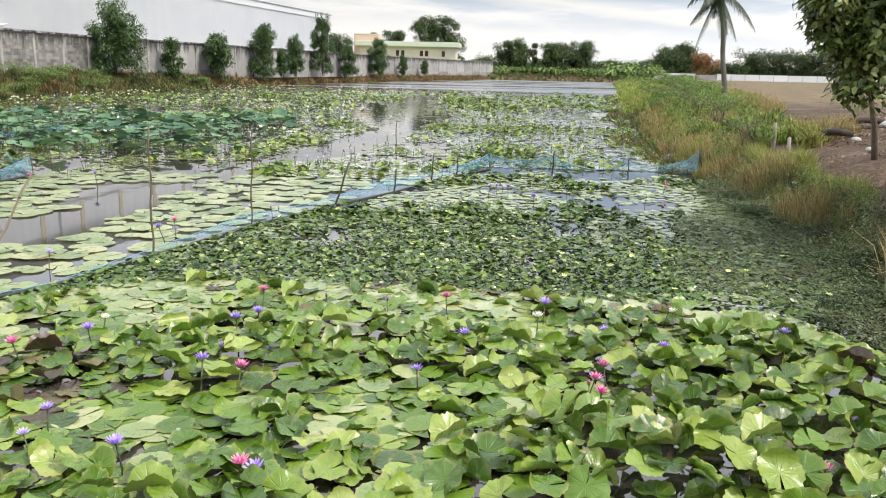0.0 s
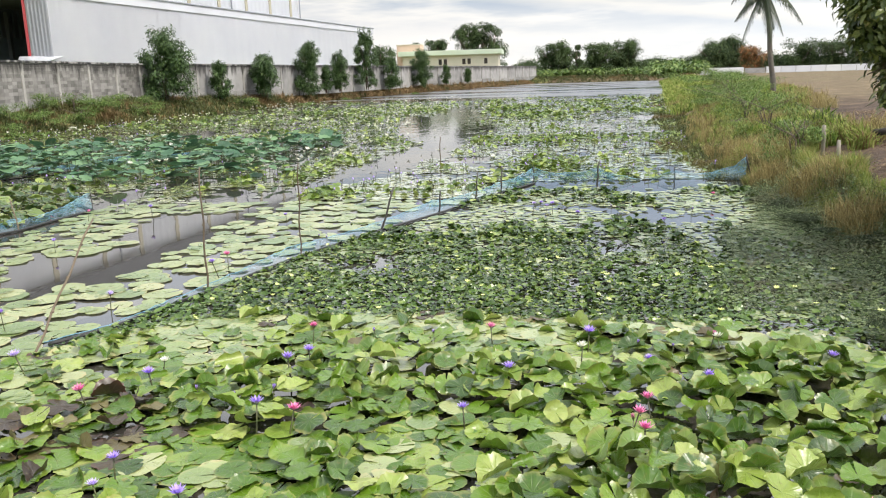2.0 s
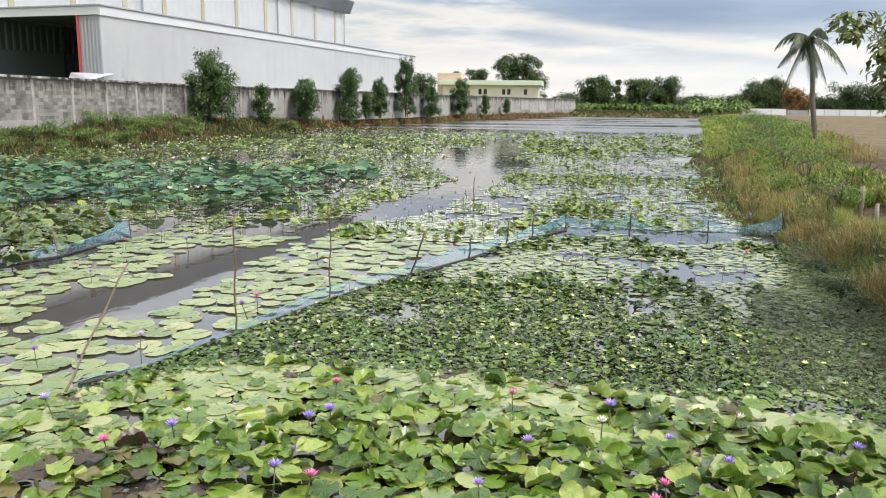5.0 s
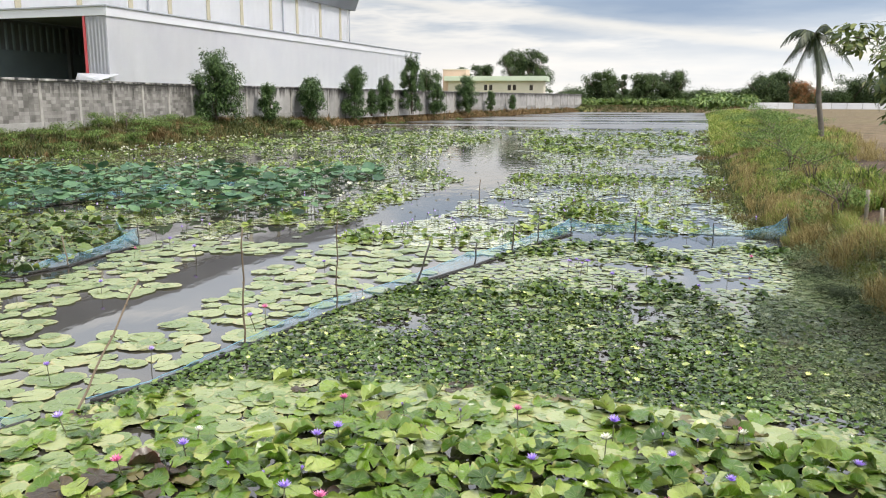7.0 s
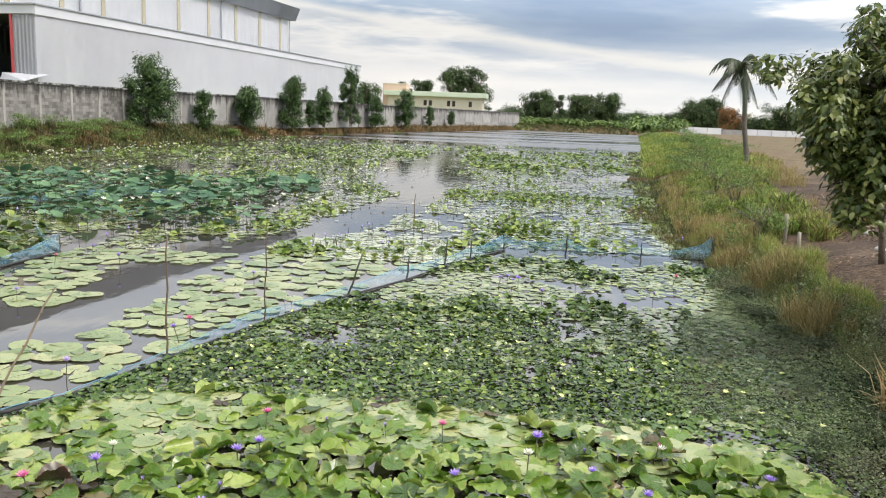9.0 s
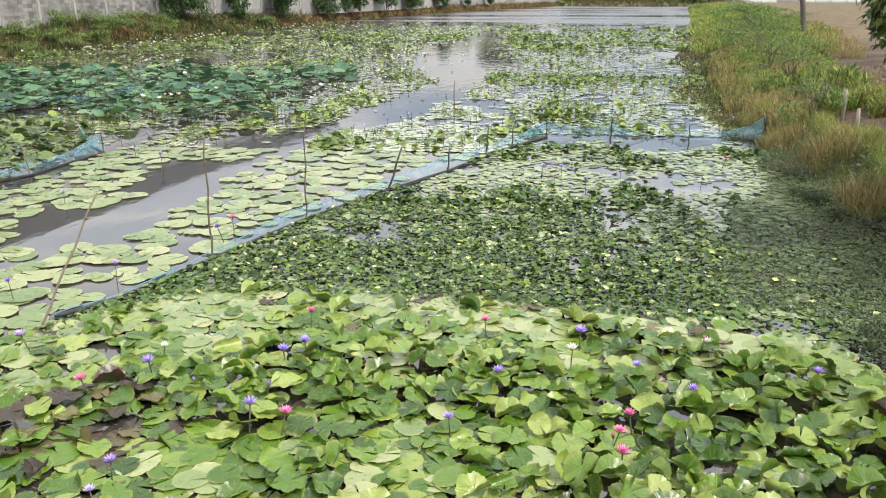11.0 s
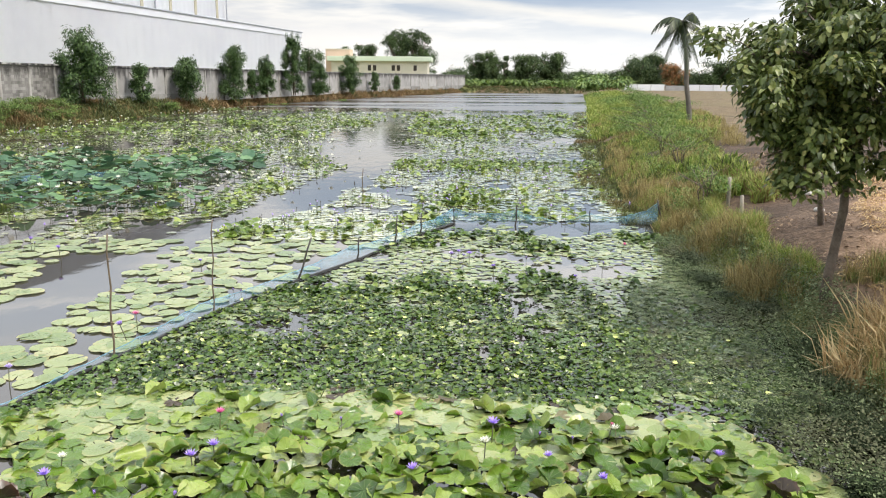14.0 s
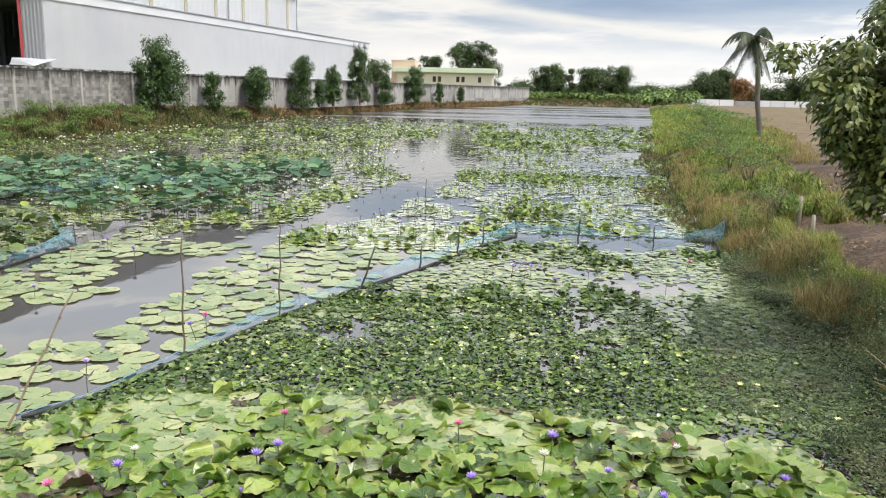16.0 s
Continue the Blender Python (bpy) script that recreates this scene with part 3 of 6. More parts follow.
def wall_material(name, low, high, scale, spread):
    """Bare masonry with grime running down from its top."""
    m, t, b = material(name, 0.93, 0.0, 0.2)
    p = place(t)
    tone = math_node(t, "ADD", math_node(t, "MULTIPLY", noise_node(t, p, scale, 5.0), 1.0 - spread), math_node(t, "MULTIPLY", any_random(t), spread))
    col = ramp_node(t, tone, [(0.30, low), (0.68, high)])
    st, q = node(t, "ShaderNodeMapping", Scale=(1.0, 1.0, 0.16)), t.nodes.new("ShaderNodeSeparateXYZ")
    t.links.new(p, st.inputs[0])
    t.links.new(p, q.inputs[0])
    top = node(t, "ShaderNodeMapRange", **{"From Min": 2.5, "From Max": 3.75, "To Min": -0.10, "To Max": 0.30})
    t.links.new(q.outputs[2], top.inputs[0])
    runs = node(t, "ShaderNodeMapRange", **{"From Min": 0.56, "From Max": 0.74, "To Min": 0.0, "To Max": 0.85})
    t.links.new(math_node(t, "ADD", noise_node(t, st.outputs[0], 1.9, 5.0, 0.65), top.outputs[0]), runs.inputs[0])
    t.links.new(mix_node(t, runs.outputs[0], col, (0.045, 0.042, 0.040)), b.inputs["Base Color"])
    bump(t, b, noise_node(t, p, 40.0, 3.0), 0.5)
    return m


M["block"] = wall_material("grey_concrete_block", (0.125, 0.118, 0.108), (0.31, 0.295, 0.275), 1.3, 0.30)
M["plaster"] = wall_material("grey_cement_panel", (0.23, 0.224, 0.215), (0.39, 0.38, 0.365), 0.7, 0.15)
M["post_concrete"] = wall_material("pale_post_concrete", (0.24, 0.23, 0.21), (0.42, 0.40, 0.37), 1.6, 0.2)


def cap_material():
    m, t, b = material("mildewed_cap", 0.9)
    p = place(t)
    st = node(t, "ShaderNodeMapping", Scale=(1.0, 1.0, 0.35))
    t.links.new(p, st.inputs[0])
    col = ramp_node(t, noise_node(t, st.outputs[0], 2.4, 5.0), [(0.44, (0.025, 0.025, 0.025)), (0.56, (0.26, 0.25, 0.24)), (0.72, (0.48, 0.47, 0.45))])
    t.links.new(col, b.inputs["Base Color"])
    return m


M["cap"] = cap_material()
WALL = ((-27.0, -10.0), (-26.0, 56.0), (-12.5, 123.5), (6.4, 183.0))
wall_blocks, n_bays, bay = panel_wall("boundary_wall_1", WALL[0], WALL[1], 1.25, 3.8, 3.5, M["block"], "grey concrete block wall with posts and mildewed cap", True)
panel_wall("boundary_wall_2", WALL[1], WALL[2], 1.25, 3.8, 3.6, M["plaster"], "grey cement panel wall with slim concrete posts", False)
panel_wall("boundary_wall_3", WALL[2], WALL[3], 1.25, 3.8, 5.0, M["plaster"], "plain light grey wall at the pond's end", False)


# ---- warehouse behind the wall ----
def warehouse():
    length, m = along((-35.0, 60.8), (-21.4, 130.6))
    w = new("warehouse")
    w.matrix_basis = m
    tagged(w, "large white metal warehouse with an open dark bay", "warehouse")

    def ribbed(name, u0, u1, z0, z1, v, step, mat, label="", axis=0, depth=0.04, top=None):
        n = max(2, int(abs(u1 - u0) / step))
        bm = bmesh.new()
        prev = None
        for i in range(n * 4 + 1):
            u = u0 + (u1 - u0) * i / (n * 4)
            off = depth if i % 4 in (1, 2) else 0.0
            zt = z1 if top is None else z1 + (top - z1) * i / (n * 4)
            lo, hi = ((u, v - off, z0), (u, v - off, zt)) if axis == 0 else ((v - off, u, z0), (v - off, u, zt))
            pair = (bm.verts.new(lo), bm.verts.new(hi))
            if prev:
                bm.faces.new((prev[0], pair[0], pair[1], prev[1]))
            prev = pair
        r = bmesh.ops.solidify(bm, geom=bm.faces[:], thickness=0.05)
        return part(name, bm, mat, w, label)

    # local x along the long side, local y away from the pond
    ribbed("side_wall", 0.0, length, 0.9, 9.2, 0.0, 1.6, M["steel_white"], "long white sheet-metal side wall", depth=0.025)
    box_part("eave_band", (-0.12, length + 0.1, -0.14, 0.02, 9.2, 9.92), M["steel_pale"], w, "pale grey metal band under the eave", bevel=0.01)
    box_part("eave_gutter", (-0.2, length + 0.2, -0.26, 0.02, 9.924, 10.06), M["steel_grey"], w, "thin grey eave gutter", bevel=0.02)
    ribbed("front_pier", 0.0, 2.1, 0.9, 9.2, 0.0, 0.35, M["steel_pale"], "pale ribbed pier beside the bay", axis=1, depth=0.05)
    box_part("front_band", (-0.14, 0.05, 0.03, 13.2, 9.25, 9.92), M["steel_pale"], w, "pale grey metal band over the bay", bevel=0.01)
    box_part("front_gutter", (-0.26, 0.05, 0.03, 13.2, 9.924, 10.06), M["steel_grey"], w, bevel=0.02)
    box_part("red_jamb", (-0.10, 0.15, 2.12, 2.30, 0.9, 9.24), M["red_steel"], w, "narrow red steel jamb")
    box_part("teal_jamb", (-0.10, 0.15, 12.55, 12.85, 0.9, 9.24), M["teal_steel"], w, "narrow teal steel jamb")
    box_part("red_jamb", (-0.16, 0.12, 12.95, 13.35, 0.9, 7.7), M["red_steel"], w, "narrow red steel jamb")
    ribbed("front_wall", 13.25, 40.0, 7.72, 20.5, 0.06, 0.6, M["steel_pale"], "pale grey sheet-metal gable wall", axis=1)
    ribbed("front_panel", 13.36, 40.0, 0.9, 7.70, 0.06, 0.6, M["pale_blue"], "pale blue sheet-metal panel", axis=1)
    box_part("corner_pipe", (-0.28, -0.16, 13.0, 13.12, 7.8, 20.0), M["steel_grey"], w, "slim grey drainpipe")
    # inside the bay the dark colours stand in for shade
    box_part("inner_wall", (18.0, 18.2, 0.1, 13.0, 0.9, 9.72), M["shed_shade"], w, "inner wall of the bay, shade painted into its colour")
    box_part("inner_partition", (0.2, 18.0, 13.0, 13.15, 0.9, 9.72), M["shed_shade"], w)
    # added dark sheet hiding the side wall's lit white back, as shade
    box_part("inner_lining", (0.25, 17.9, 0.08, 0.14, 0.9, 9.72), M["shed_shade"], w)
    box_part("inner_dado", (0.25, 17.8, 12.86, 12.98, 0.9, 6.9), M["shed_rib_shade"], w, "blue-grey lower sheeting inside, dulled by painted-in shade")
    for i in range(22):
        box_part("purlin", (0.6 + i * 0.78, 0.78 + i * 0.78, 12.80, 12.97, 6.92, 9.2), M["shed_rib_shade"], w)
    box_part("inner_column", (9.0, 9.3, 12.4, 12.78, 0.9, 9.2), M["shed_shade"], w, "inner column, the bay's shade painted into its colour")
    # added dark ceiling that keeps light under the roof out of the bay
    box_part("inner_ceiling", (0.1, 17.9, 0.2, 12.9, 9.5, 9.6), M["shed_shade"], w)
    box_part("floor_slab", (-0.3, length, 0.06, 40.0, 0.6, 0.9), M["concrete"], w)
    # low roof up to the tall hall
    bm = bmesh.new()
    v = [bm.verts.new(p) for p in ((-0.1, 0.03, 9.75), (length + 0.1, 0.03, 9.75), (length + 0.1, 12.0, 9.9), (-0.1, 12.0, 9.9))]
    bm.faces.new(v)
    bmesh.ops.solidify(bm, geom=bm.faces[:], thickness=0.12)
    part("low_roof", bm, M["roof_sheet"], w, "low sloping metal roof")
    box_part("end_wall", (length - 0.12, length - 0.02, 0.08, 12.0, 0.9, 9.6), M["steel_white"], w)
    ribbed("hall_wall", 0.0, length - 1.3, 9.7, 17.2, 12.1, 1.2, M["steel_white"], "tall white hall wall above the low roof", depth=0.03)
    for u in (3.0, 10.3, 17.5, 23.9, 31.1, 38.3, 45.4, 52.7, 59.9, 66.8):
        box_part("skylight_strip", (u - 0.32, u + 0.32, 11.97, 12.05, 9.9, 17.0), M["beige_sheet"], w, "beige translucent sheet strip")
    for u in (-0.6, 20.1, 48.5, length - 1.2):
        box_part("downpipe", (u - 0.10, u + 0.10, 11.84, 11.96, 9.9, 17.0), M["steel_grey"], w, "slim blue-grey downpipe")
    box_part("hall_end", (length - 1.42, length - 1.3, 12.2, 40.0, 0.9, 17.2), M["steel_white"], w)
    bm = bmesh.new()
    v = [bm.verts.new(p) for p in ((-1.0, 11.4, 16.9), (length + 0.1, 11.4, 16.9), (length + 0.5, 10.8, 18.9), (-1.0, 10.8, 18.9))]
    bm.faces.new(v)
    bmesh.ops.solidify(bm, geom=bm.faces[:], thickness=0.12)
    part("hall_fascia", bm, M["steel_grey"], w, "deep grey slanted fascia under the hall roof")
    box_part("hall_soffit", (-0.9, length, 11.42, 12.4, 16.95, 17.15), M["steel_grey"], w)
    bm = bmesh.new()
    v = [bm.verts.new(p) for p in ((-1.0, 10.7, 18.95), (length + 0.6, 10.7, 18.95), (length + 0.6, 40.0, 22.5), (-1.0, 40.0, 22.5))]
    bm.faces.new(v)
    bmesh.ops.solidify(bm, geom=bm.faces[:], thickness=0.15)
    part("hall_roof", bm, M["roof_sheet"], w, "grey metal hall roof")
    bm = bmesh.new()
    v = [bm.verts.new(p) for p in ((-2.0, -0.6, 4.1), (-0.6, 3.0, 4.2), (-0.3, 3.0, 4.75), (0.4, -0.7, 4.7))]
    bm.faces.new(v)
    bmesh.ops.solidify(bm, geom=bm.faces[:], thickness=0.05)
    part("loose_roof_sheet", bm, M["steel_white"], w, "loose white roofing sheet")


warehouse()


# ---- cream house at the end of the pond ----
def house():
    w = new("cream_house")
    w.matrix_basis = pose(-22.0, 171, 1.2, 0, 0, -2.0)
    tagged(w, "low cream house with flat pale green fascia", "house")
    box_part("wall", (0, 20.2, 0, 9, 0, 5.2), M["cream"], w)
    box_part("roof", (-0.8, 21.0, -0.9, 9.9, 5.2, 6.2), M["green_roof"], w, "flat roof with pale green fascia", bevel=0.05)
    tower = box_part("stair_tower", (-1.5, 3.6, 2, 7, 0, 7.6), M["peach"], w, "peach stair tower on the roof")
    box_part("tower_cap", (-1.6, 3.7, 1.9, 7.1, 7.6, 7.75), M["cream"], tower)
    for x in (7.6, 8.7, 12.6, 13.7, 17.2):
        f = box_part("window", (x, x + 0.85, -0.06, 0.02, 3.2, 4.5), M["cream"], w)
        box_part("pane", (x + 0.08, x + 0.77, -0.09, -0.064, 3.28, 4.42), M["dark_pane"], f, "dark window pane")


house()


# ---- leaf shapes ----
RNG = np.random.default_rng(7)


def pad_template(rng, n=16, wave=0.04, cup=0.03, fold=0.0, teeth=0.055, slit=0.10, vee=0.0):
    """A lily pad, 1 in radius: toothed rim, waves growing towards it, one side rolled up (fold), halves raised (vee)."""
    a = np.linspace(slit, 2 * math.pi - slit, n + 1)
    p1, p2, p3, fa = rng.uniform(0, 6.28, 4)
    start, bow = rng.uniform(0.05, 0.45), rng.uniform(0.28, 0.5)
    lobes = 0.035 * np.sin(2 * a + p2) + 0.025 * np.sin(3 * a + p3) + rng.normal(0, 0.014, n + 1)
    V, U = [(0.0, 0.0, 0.0)], [(0.0, 0.0)]
    for ring in (0.36, 0.68, 0.88, 1.0):
        for i, t in enumerate(a):
            rim = ring ** 3
            r = ring * (1 + lobes[i] * rim + (teeth * (1 if i % 2 else -1) if ring == 1.0 else 0.0) + 0.05 * math.cos(2 * t))
            x, y = r * math.cos(t), r * math.sin(t)
            z = wave * ring ** 2.4 * (math.sin(2 * t + p1) + 0.75 * math.sin(4 * t + p2) + 0.55 * math.sin(7 * t + p3)) + cup * ring ** 2 + rng.normal(0, wave * 0.10)
            U.append((x, y))
            if vee:
                z += vee * abs(y)
                y *= 1 - 0.38 * vee
            if fold:
                c, s = math.cos(fa), math.sin(fa)
                d = x * c + y * s
                if d > start:
                    turn = min(2.5, (d - start) / bow * fold)
                    q = start + bow / fold * math.sin(turn)
                    x, y, z = x + (q - d) * c, y + (q - d) * s, z + bow / fold * (1 - math.cos(turn))
            V.append((x, y, z))
    T = []
    m = n + 1
    for i in range(n):
        T.append((0, 1 + i, 2 + i))
        for k in range(3):
            a0 = 1 + k * m + i
            T += [(a0, a0 + m, a0 + m + 1), (a0, a0 + m + 1, a0 + 1)]
    return np.array(V), np.array(T), np.array(U)


def disc_template(rng, n=8, cup=0.1, fold=0.0):
    fa = rng.uniform(0, 6.28)
    V, U = [(0, 0, 0)], [(0, 0)]
    for i in range(n + 1):
        t = 0.12 + (6.283 - 0.24) * i / n
        r = 1 + rng.normal(0, 0.06)
        x, y, z = r * math.cos(t), r * math.sin(t), cup * rng.uniform(-0.6, 1)
        d = x * math.cos(fa) + y * math.sin(fa)
        if fold and d > 0:
            z += d * fold
            x, y = x - d * fold * 0.4 * math.cos(fa), y - d * fold * 0.4 * math.sin(fa)
        V.append((x, y, z))
        U.append((math.cos(t), math.sin(t)))
    return np.array(V), np.array([(0, i + 1, i + 2) for i in range(n)]), np.array(U)


def leaf_template(rng, width=0.35, droop=0.25):
    """A pointed leaf along x, folded at its midrib, 1 long."""
    V = np.array([(0, 0, 0), (0.35, width * 0.5, 0.05), (0.35, -width * 0.5, 0.05), (0.42, 0, -0.02), (0.75, width * 0.33, -droop * 0.45), (0.75, -width * 0.33, -droop * 0.45), (1.0, 0, -droop)])
    V = V + rng.normal(0, 0.012, V.shape)
    T = np.array([(0, 3, 1), (0, 2, 3), (1, 3, 4), (3, 2, 5), (3, 6, 4), (3, 5, 6)])
    return V, T


def tuft_template(rng, blades=12, spread=0.35, lean=0.5, width=0.02):
    P = []
    for _ in range(blades):
        a, h = rng.uniform(0, 6.28), rng.uniform(0.55, 1.0)
        r0 = rng.uniform(0, spread)
        bx, by = r0 * math.cos(rng.uniform(0, 6.28)), r0 * math.sin(rng.uniform(0, 6.28))
        l = lean * rng.uniform(0.2, 1.0) * h
        px, py = -math.sin(a) * width, math.cos(a) * width
        mx, my = bx + math.cos(a) * l * 0.35, by + math.sin(a) * l * 0.35
        V = np.array([(bx - px, by - py, -0.05), (bx + px, by + py, -0.05), (mx - px * 0.8, my - py * 0.8, h * 0.6), (mx + px * 0.8, my + py * 0.8, h * 0.6), (bx + math.cos(a) * l, by + math.sin(a) * l, h * rng.uniform(0.8, 1.0))])
        P.append((V, np.array([(0, 1, 3), (0, 3, 2), (2, 3, 4)])))
    return merge(P)


def sprig_template(rng, leaflets=16):
    P = []
    for i in range(leaflets):
        a, z = rng.uniform(0, 6.28), rng.uniform(0.1, 1.0)
        s = rng.uniform(0.13, 0.30)
        c = np.array([rng.normal(0, 0.34), rng.normal(0, 0.34), z])
        d, e = np.array([math.cos(a), math.sin(a), rng.uniform(-0.15, 0.3)]) * s, np.array([-math.sin(a), math.cos(a), rng.uniform(-0.2, 0.2)]) * s * 0.32
        P.append((np.array([c, c + d * 0.5 + e, c + d, c + d * 0.5 - e]), np.array([(0, 1, 2), (0, 2, 3)])))
    return merge(P)


PAD_FLAT = [pad_template(RNG, 30, 0.014, 0.008, 0.0, 0.022) for _ in range(6)]
PAD_WAVY = [pad_template(RNG, 40, 0.10, -0.05, 0.0, 0.028) for _ in range(6)] + [pad_template(RNG, 40, 0.085, 0.03, f, 0.028) for f in (0.5, 0.65, 0.8, 0.95, 1.1)] + [pad_template(RNG, 40, 0.10, 0.0, 0.0, 0.028, vee=v) for v in (0.35, 0.55, 0.85)]
DISC = [disc_template(RNG, 7, 0.03) for _ in range(5)] + [disc_template(RNG, 8, 0.10, 0.5) for _ in range(3)]
SMALL = [disc_template(RNG, 7, 0.20, 0.0) for _ in range(4)] + [disc_template(RNG, 8, 0.28, 0.7) for _ in range(4)]
LEAF = [leaf_template(RNG) for _ in range(5)]
TUFT_FINE = [tuft_template(RNG, 16, 0.30, 0.8, 0.011) for _ in range(6)]
TUFT = [tuft_template(RNG, 11, 0.4, 0.75, 0.034) for _ in range(6)]
SPRIG = [sprig_template(RNG) for _ in range(6)]


def jittered(x0, x1, y0, y1, step, rng, keep):
    out = []
    for y in np.arange(y0, y1, step):
        for x in np.arange(x0, x1, step):
            px, py = x + rng.uniform(-0.55, 0.55) * step, y + rng.uniform(-0.55, 0.55) * step
            if keep(px, py):
                out.append((px, py))
    return np.array(out)


# ---- water lilies in the foreground ----
def bed_edge(x):
    return np.interp(x, (-5, -4.0, -3.3, -2.5, -1.5, 0.3, 1.4, 2.8, 3.4, 3.7, 3.9), (4.9, 5.3, 6.2, 6.9, 7.05, 6.95, 6.8, 6.55, 6.0, 5.2, 2.0))


def foreground_bed():
    rng = np.random.default_rng(11)
    bed = thing("water_lily_bed", 0, 4.5, 0, "dense bed of overlapping bright green water lily pads", "water lilies")
    pts = jittered(-4.6, 3.95, 2.3, 7.1, 0.128, rng, lambda x, y: y < bed_edge(x) + 0.12 * wavy(x, y, 2.0) and wavy(x, y, 0.9, 5.0) > -0.52)
    pts = pts[np.argsort(pts[:, 1])]
    rows = []
    for x, y in pts:
        edge = min(1.0, max(0.0, (bed_edge(x) - y) / 1.5))
        wild = edge * (0.62 + 0.12 * min(2.5, max(-2.5, x)) + 0.9 * wavy(x, y, 1.1, 9.0))
        up = max(0.0, wild)
        r = rng.uniform(0.07, 0.125) * (1.0 + 0.2 * (1 - edge))
        k = int(rng.integers(0, 6)) if rng.random() > 0.36 + 0.5 * up else int(rng.integers(6, 14))
        if rng.random() > 0.20 + 0.70 * up:
            k, up, r = int(rng.integers(14, 20)), up * 0.3, r * 1.15
        rows.append((x, y, 0.012 + rng.uniform(0, 0.02) + up * rng.uniform(0.02, 0.19), r, rng.uniform(0, 6.283), min(1.25, abs(rng.normal(0, 0.05 + 0.42 * up))), rng.uniform(0, 6.283), k, wavy(x, y, 1.3, 2.0)))
    shapes = PAD_WAVY + PAD_FLAT
    meshes = [tri_mesh("lily_pad", *t, smooth=True) for t in shapes]
    old = [tri_mesh("withered_lily_pad", *t, smooth=True) for t in shapes]
    base = bed.matrix_basis.inverted()
    rest = []
    for i, (x, y, z, r, yaw, tilt, way, k, w) in enumerate(rows):
        brown = (x + 2.3) ** 2 + (y - 4.15) ** 2 < 0.42 and rng.random() < 0.42 or rng.random() < (0.03 if bed_edge(x) - y < 0.5 else 0.012)
        k = k % 14 if brown else k
        pale = k >= 14 and (bed_edge(x) - y < 1.25 + 1.6 * w or rng.random() < 0.15)
        if i >= 300:
            rest.append((x, y, z, r, yaw, tilt, way, k, 1 if brown else 2 if pale else 0))
            continue
        R = Matrix(turn_arrays(np.array([yaw]), np.array([tilt]), np.array([way]))[0].tolist()).to_4x4()
        me = (old if brown else meshes)[k]
        ob = link("withered_lily_pad" if brown else "lily_pad", me, M["pad_old"] if brown else M["pad_flat" if pale else "pad"], bed)
        ob.matrix_basis = base @ Matrix.Translation((x, y, z)) @ R @ Matrix.Scale(r, 4)
    for flag, name, mat in ((0, "pad_carpet", M["pad"]), (1, "withered_pad_carpet", M["pad_old"]), (2, "flat_pad_carpet", M["pad_flat"])):
        a = np.array([q[:8] for q in rest if q[8] == flag])
        if len(a):
            A = scatter(shapes, a[:, :3] - np.array([0, 4.5, 0]), a[:, 3], a[:, 4], a[:, 5], a[:, 6], a[:, 7].astype(int))
            link(name, tri_mesh(name, *A, smooth=True), mat, bed, kind="stuff")


foreground_bed()


# ---- round pads in the channel beyond the net ----
CHANNEL = ((5.0, -5.2, 0.8), (7.0, -5.4, 0.9), (9.0, -4.9, 0.75), (11.0, -4.7, 0.55), (14.0, -4.3, 0.25), (17.0, -3.6, 0.7), (20.0, -2.9, 0.75), (23.0, -2.2, 0.9), (27.0, -1.9, 0.5), (31.0, -2.2, 1.8), (37.0, -2.6, 2.6), (44.0, -3.0, 2.2), (52.0, -3.0, 1.2), (60.0, -2.4, 0.3))
NET_LINE = ((4.6, -3.75), (5.78, -3.68), (6.53, -3.32), (7.84, -2.86), (9.6, -2.26), (11.4, -1.44), (12.8, -0.67), (14.2, -0.1), (15.1, 0.36), (16.6, 1.06))


def open_water(x, y):
    """One in the middle of the open channel, falling to nought at its edges."""
    ys = [c[0] for c in CHANNEL]
    cx, hw = np.interp(y, ys, [c[1] for c in CHANNEL]), np.interp(y, ys, [c[2] for c in CHANNEL])
    if y > 62 or y < 4:
        return 0.0
    return max(0.0, 1.0 - abs(x - cx + 0.7 * wavy(x, y, 0.35, 4.0) + 0.3 * wavy(x, y, 1.1, 4.0)) / (hw + 0.35))


def net_x(y):
    return float(np.interp(y, [a for a, _ in NET_LINE], [b for _, b in NET_LINE]))


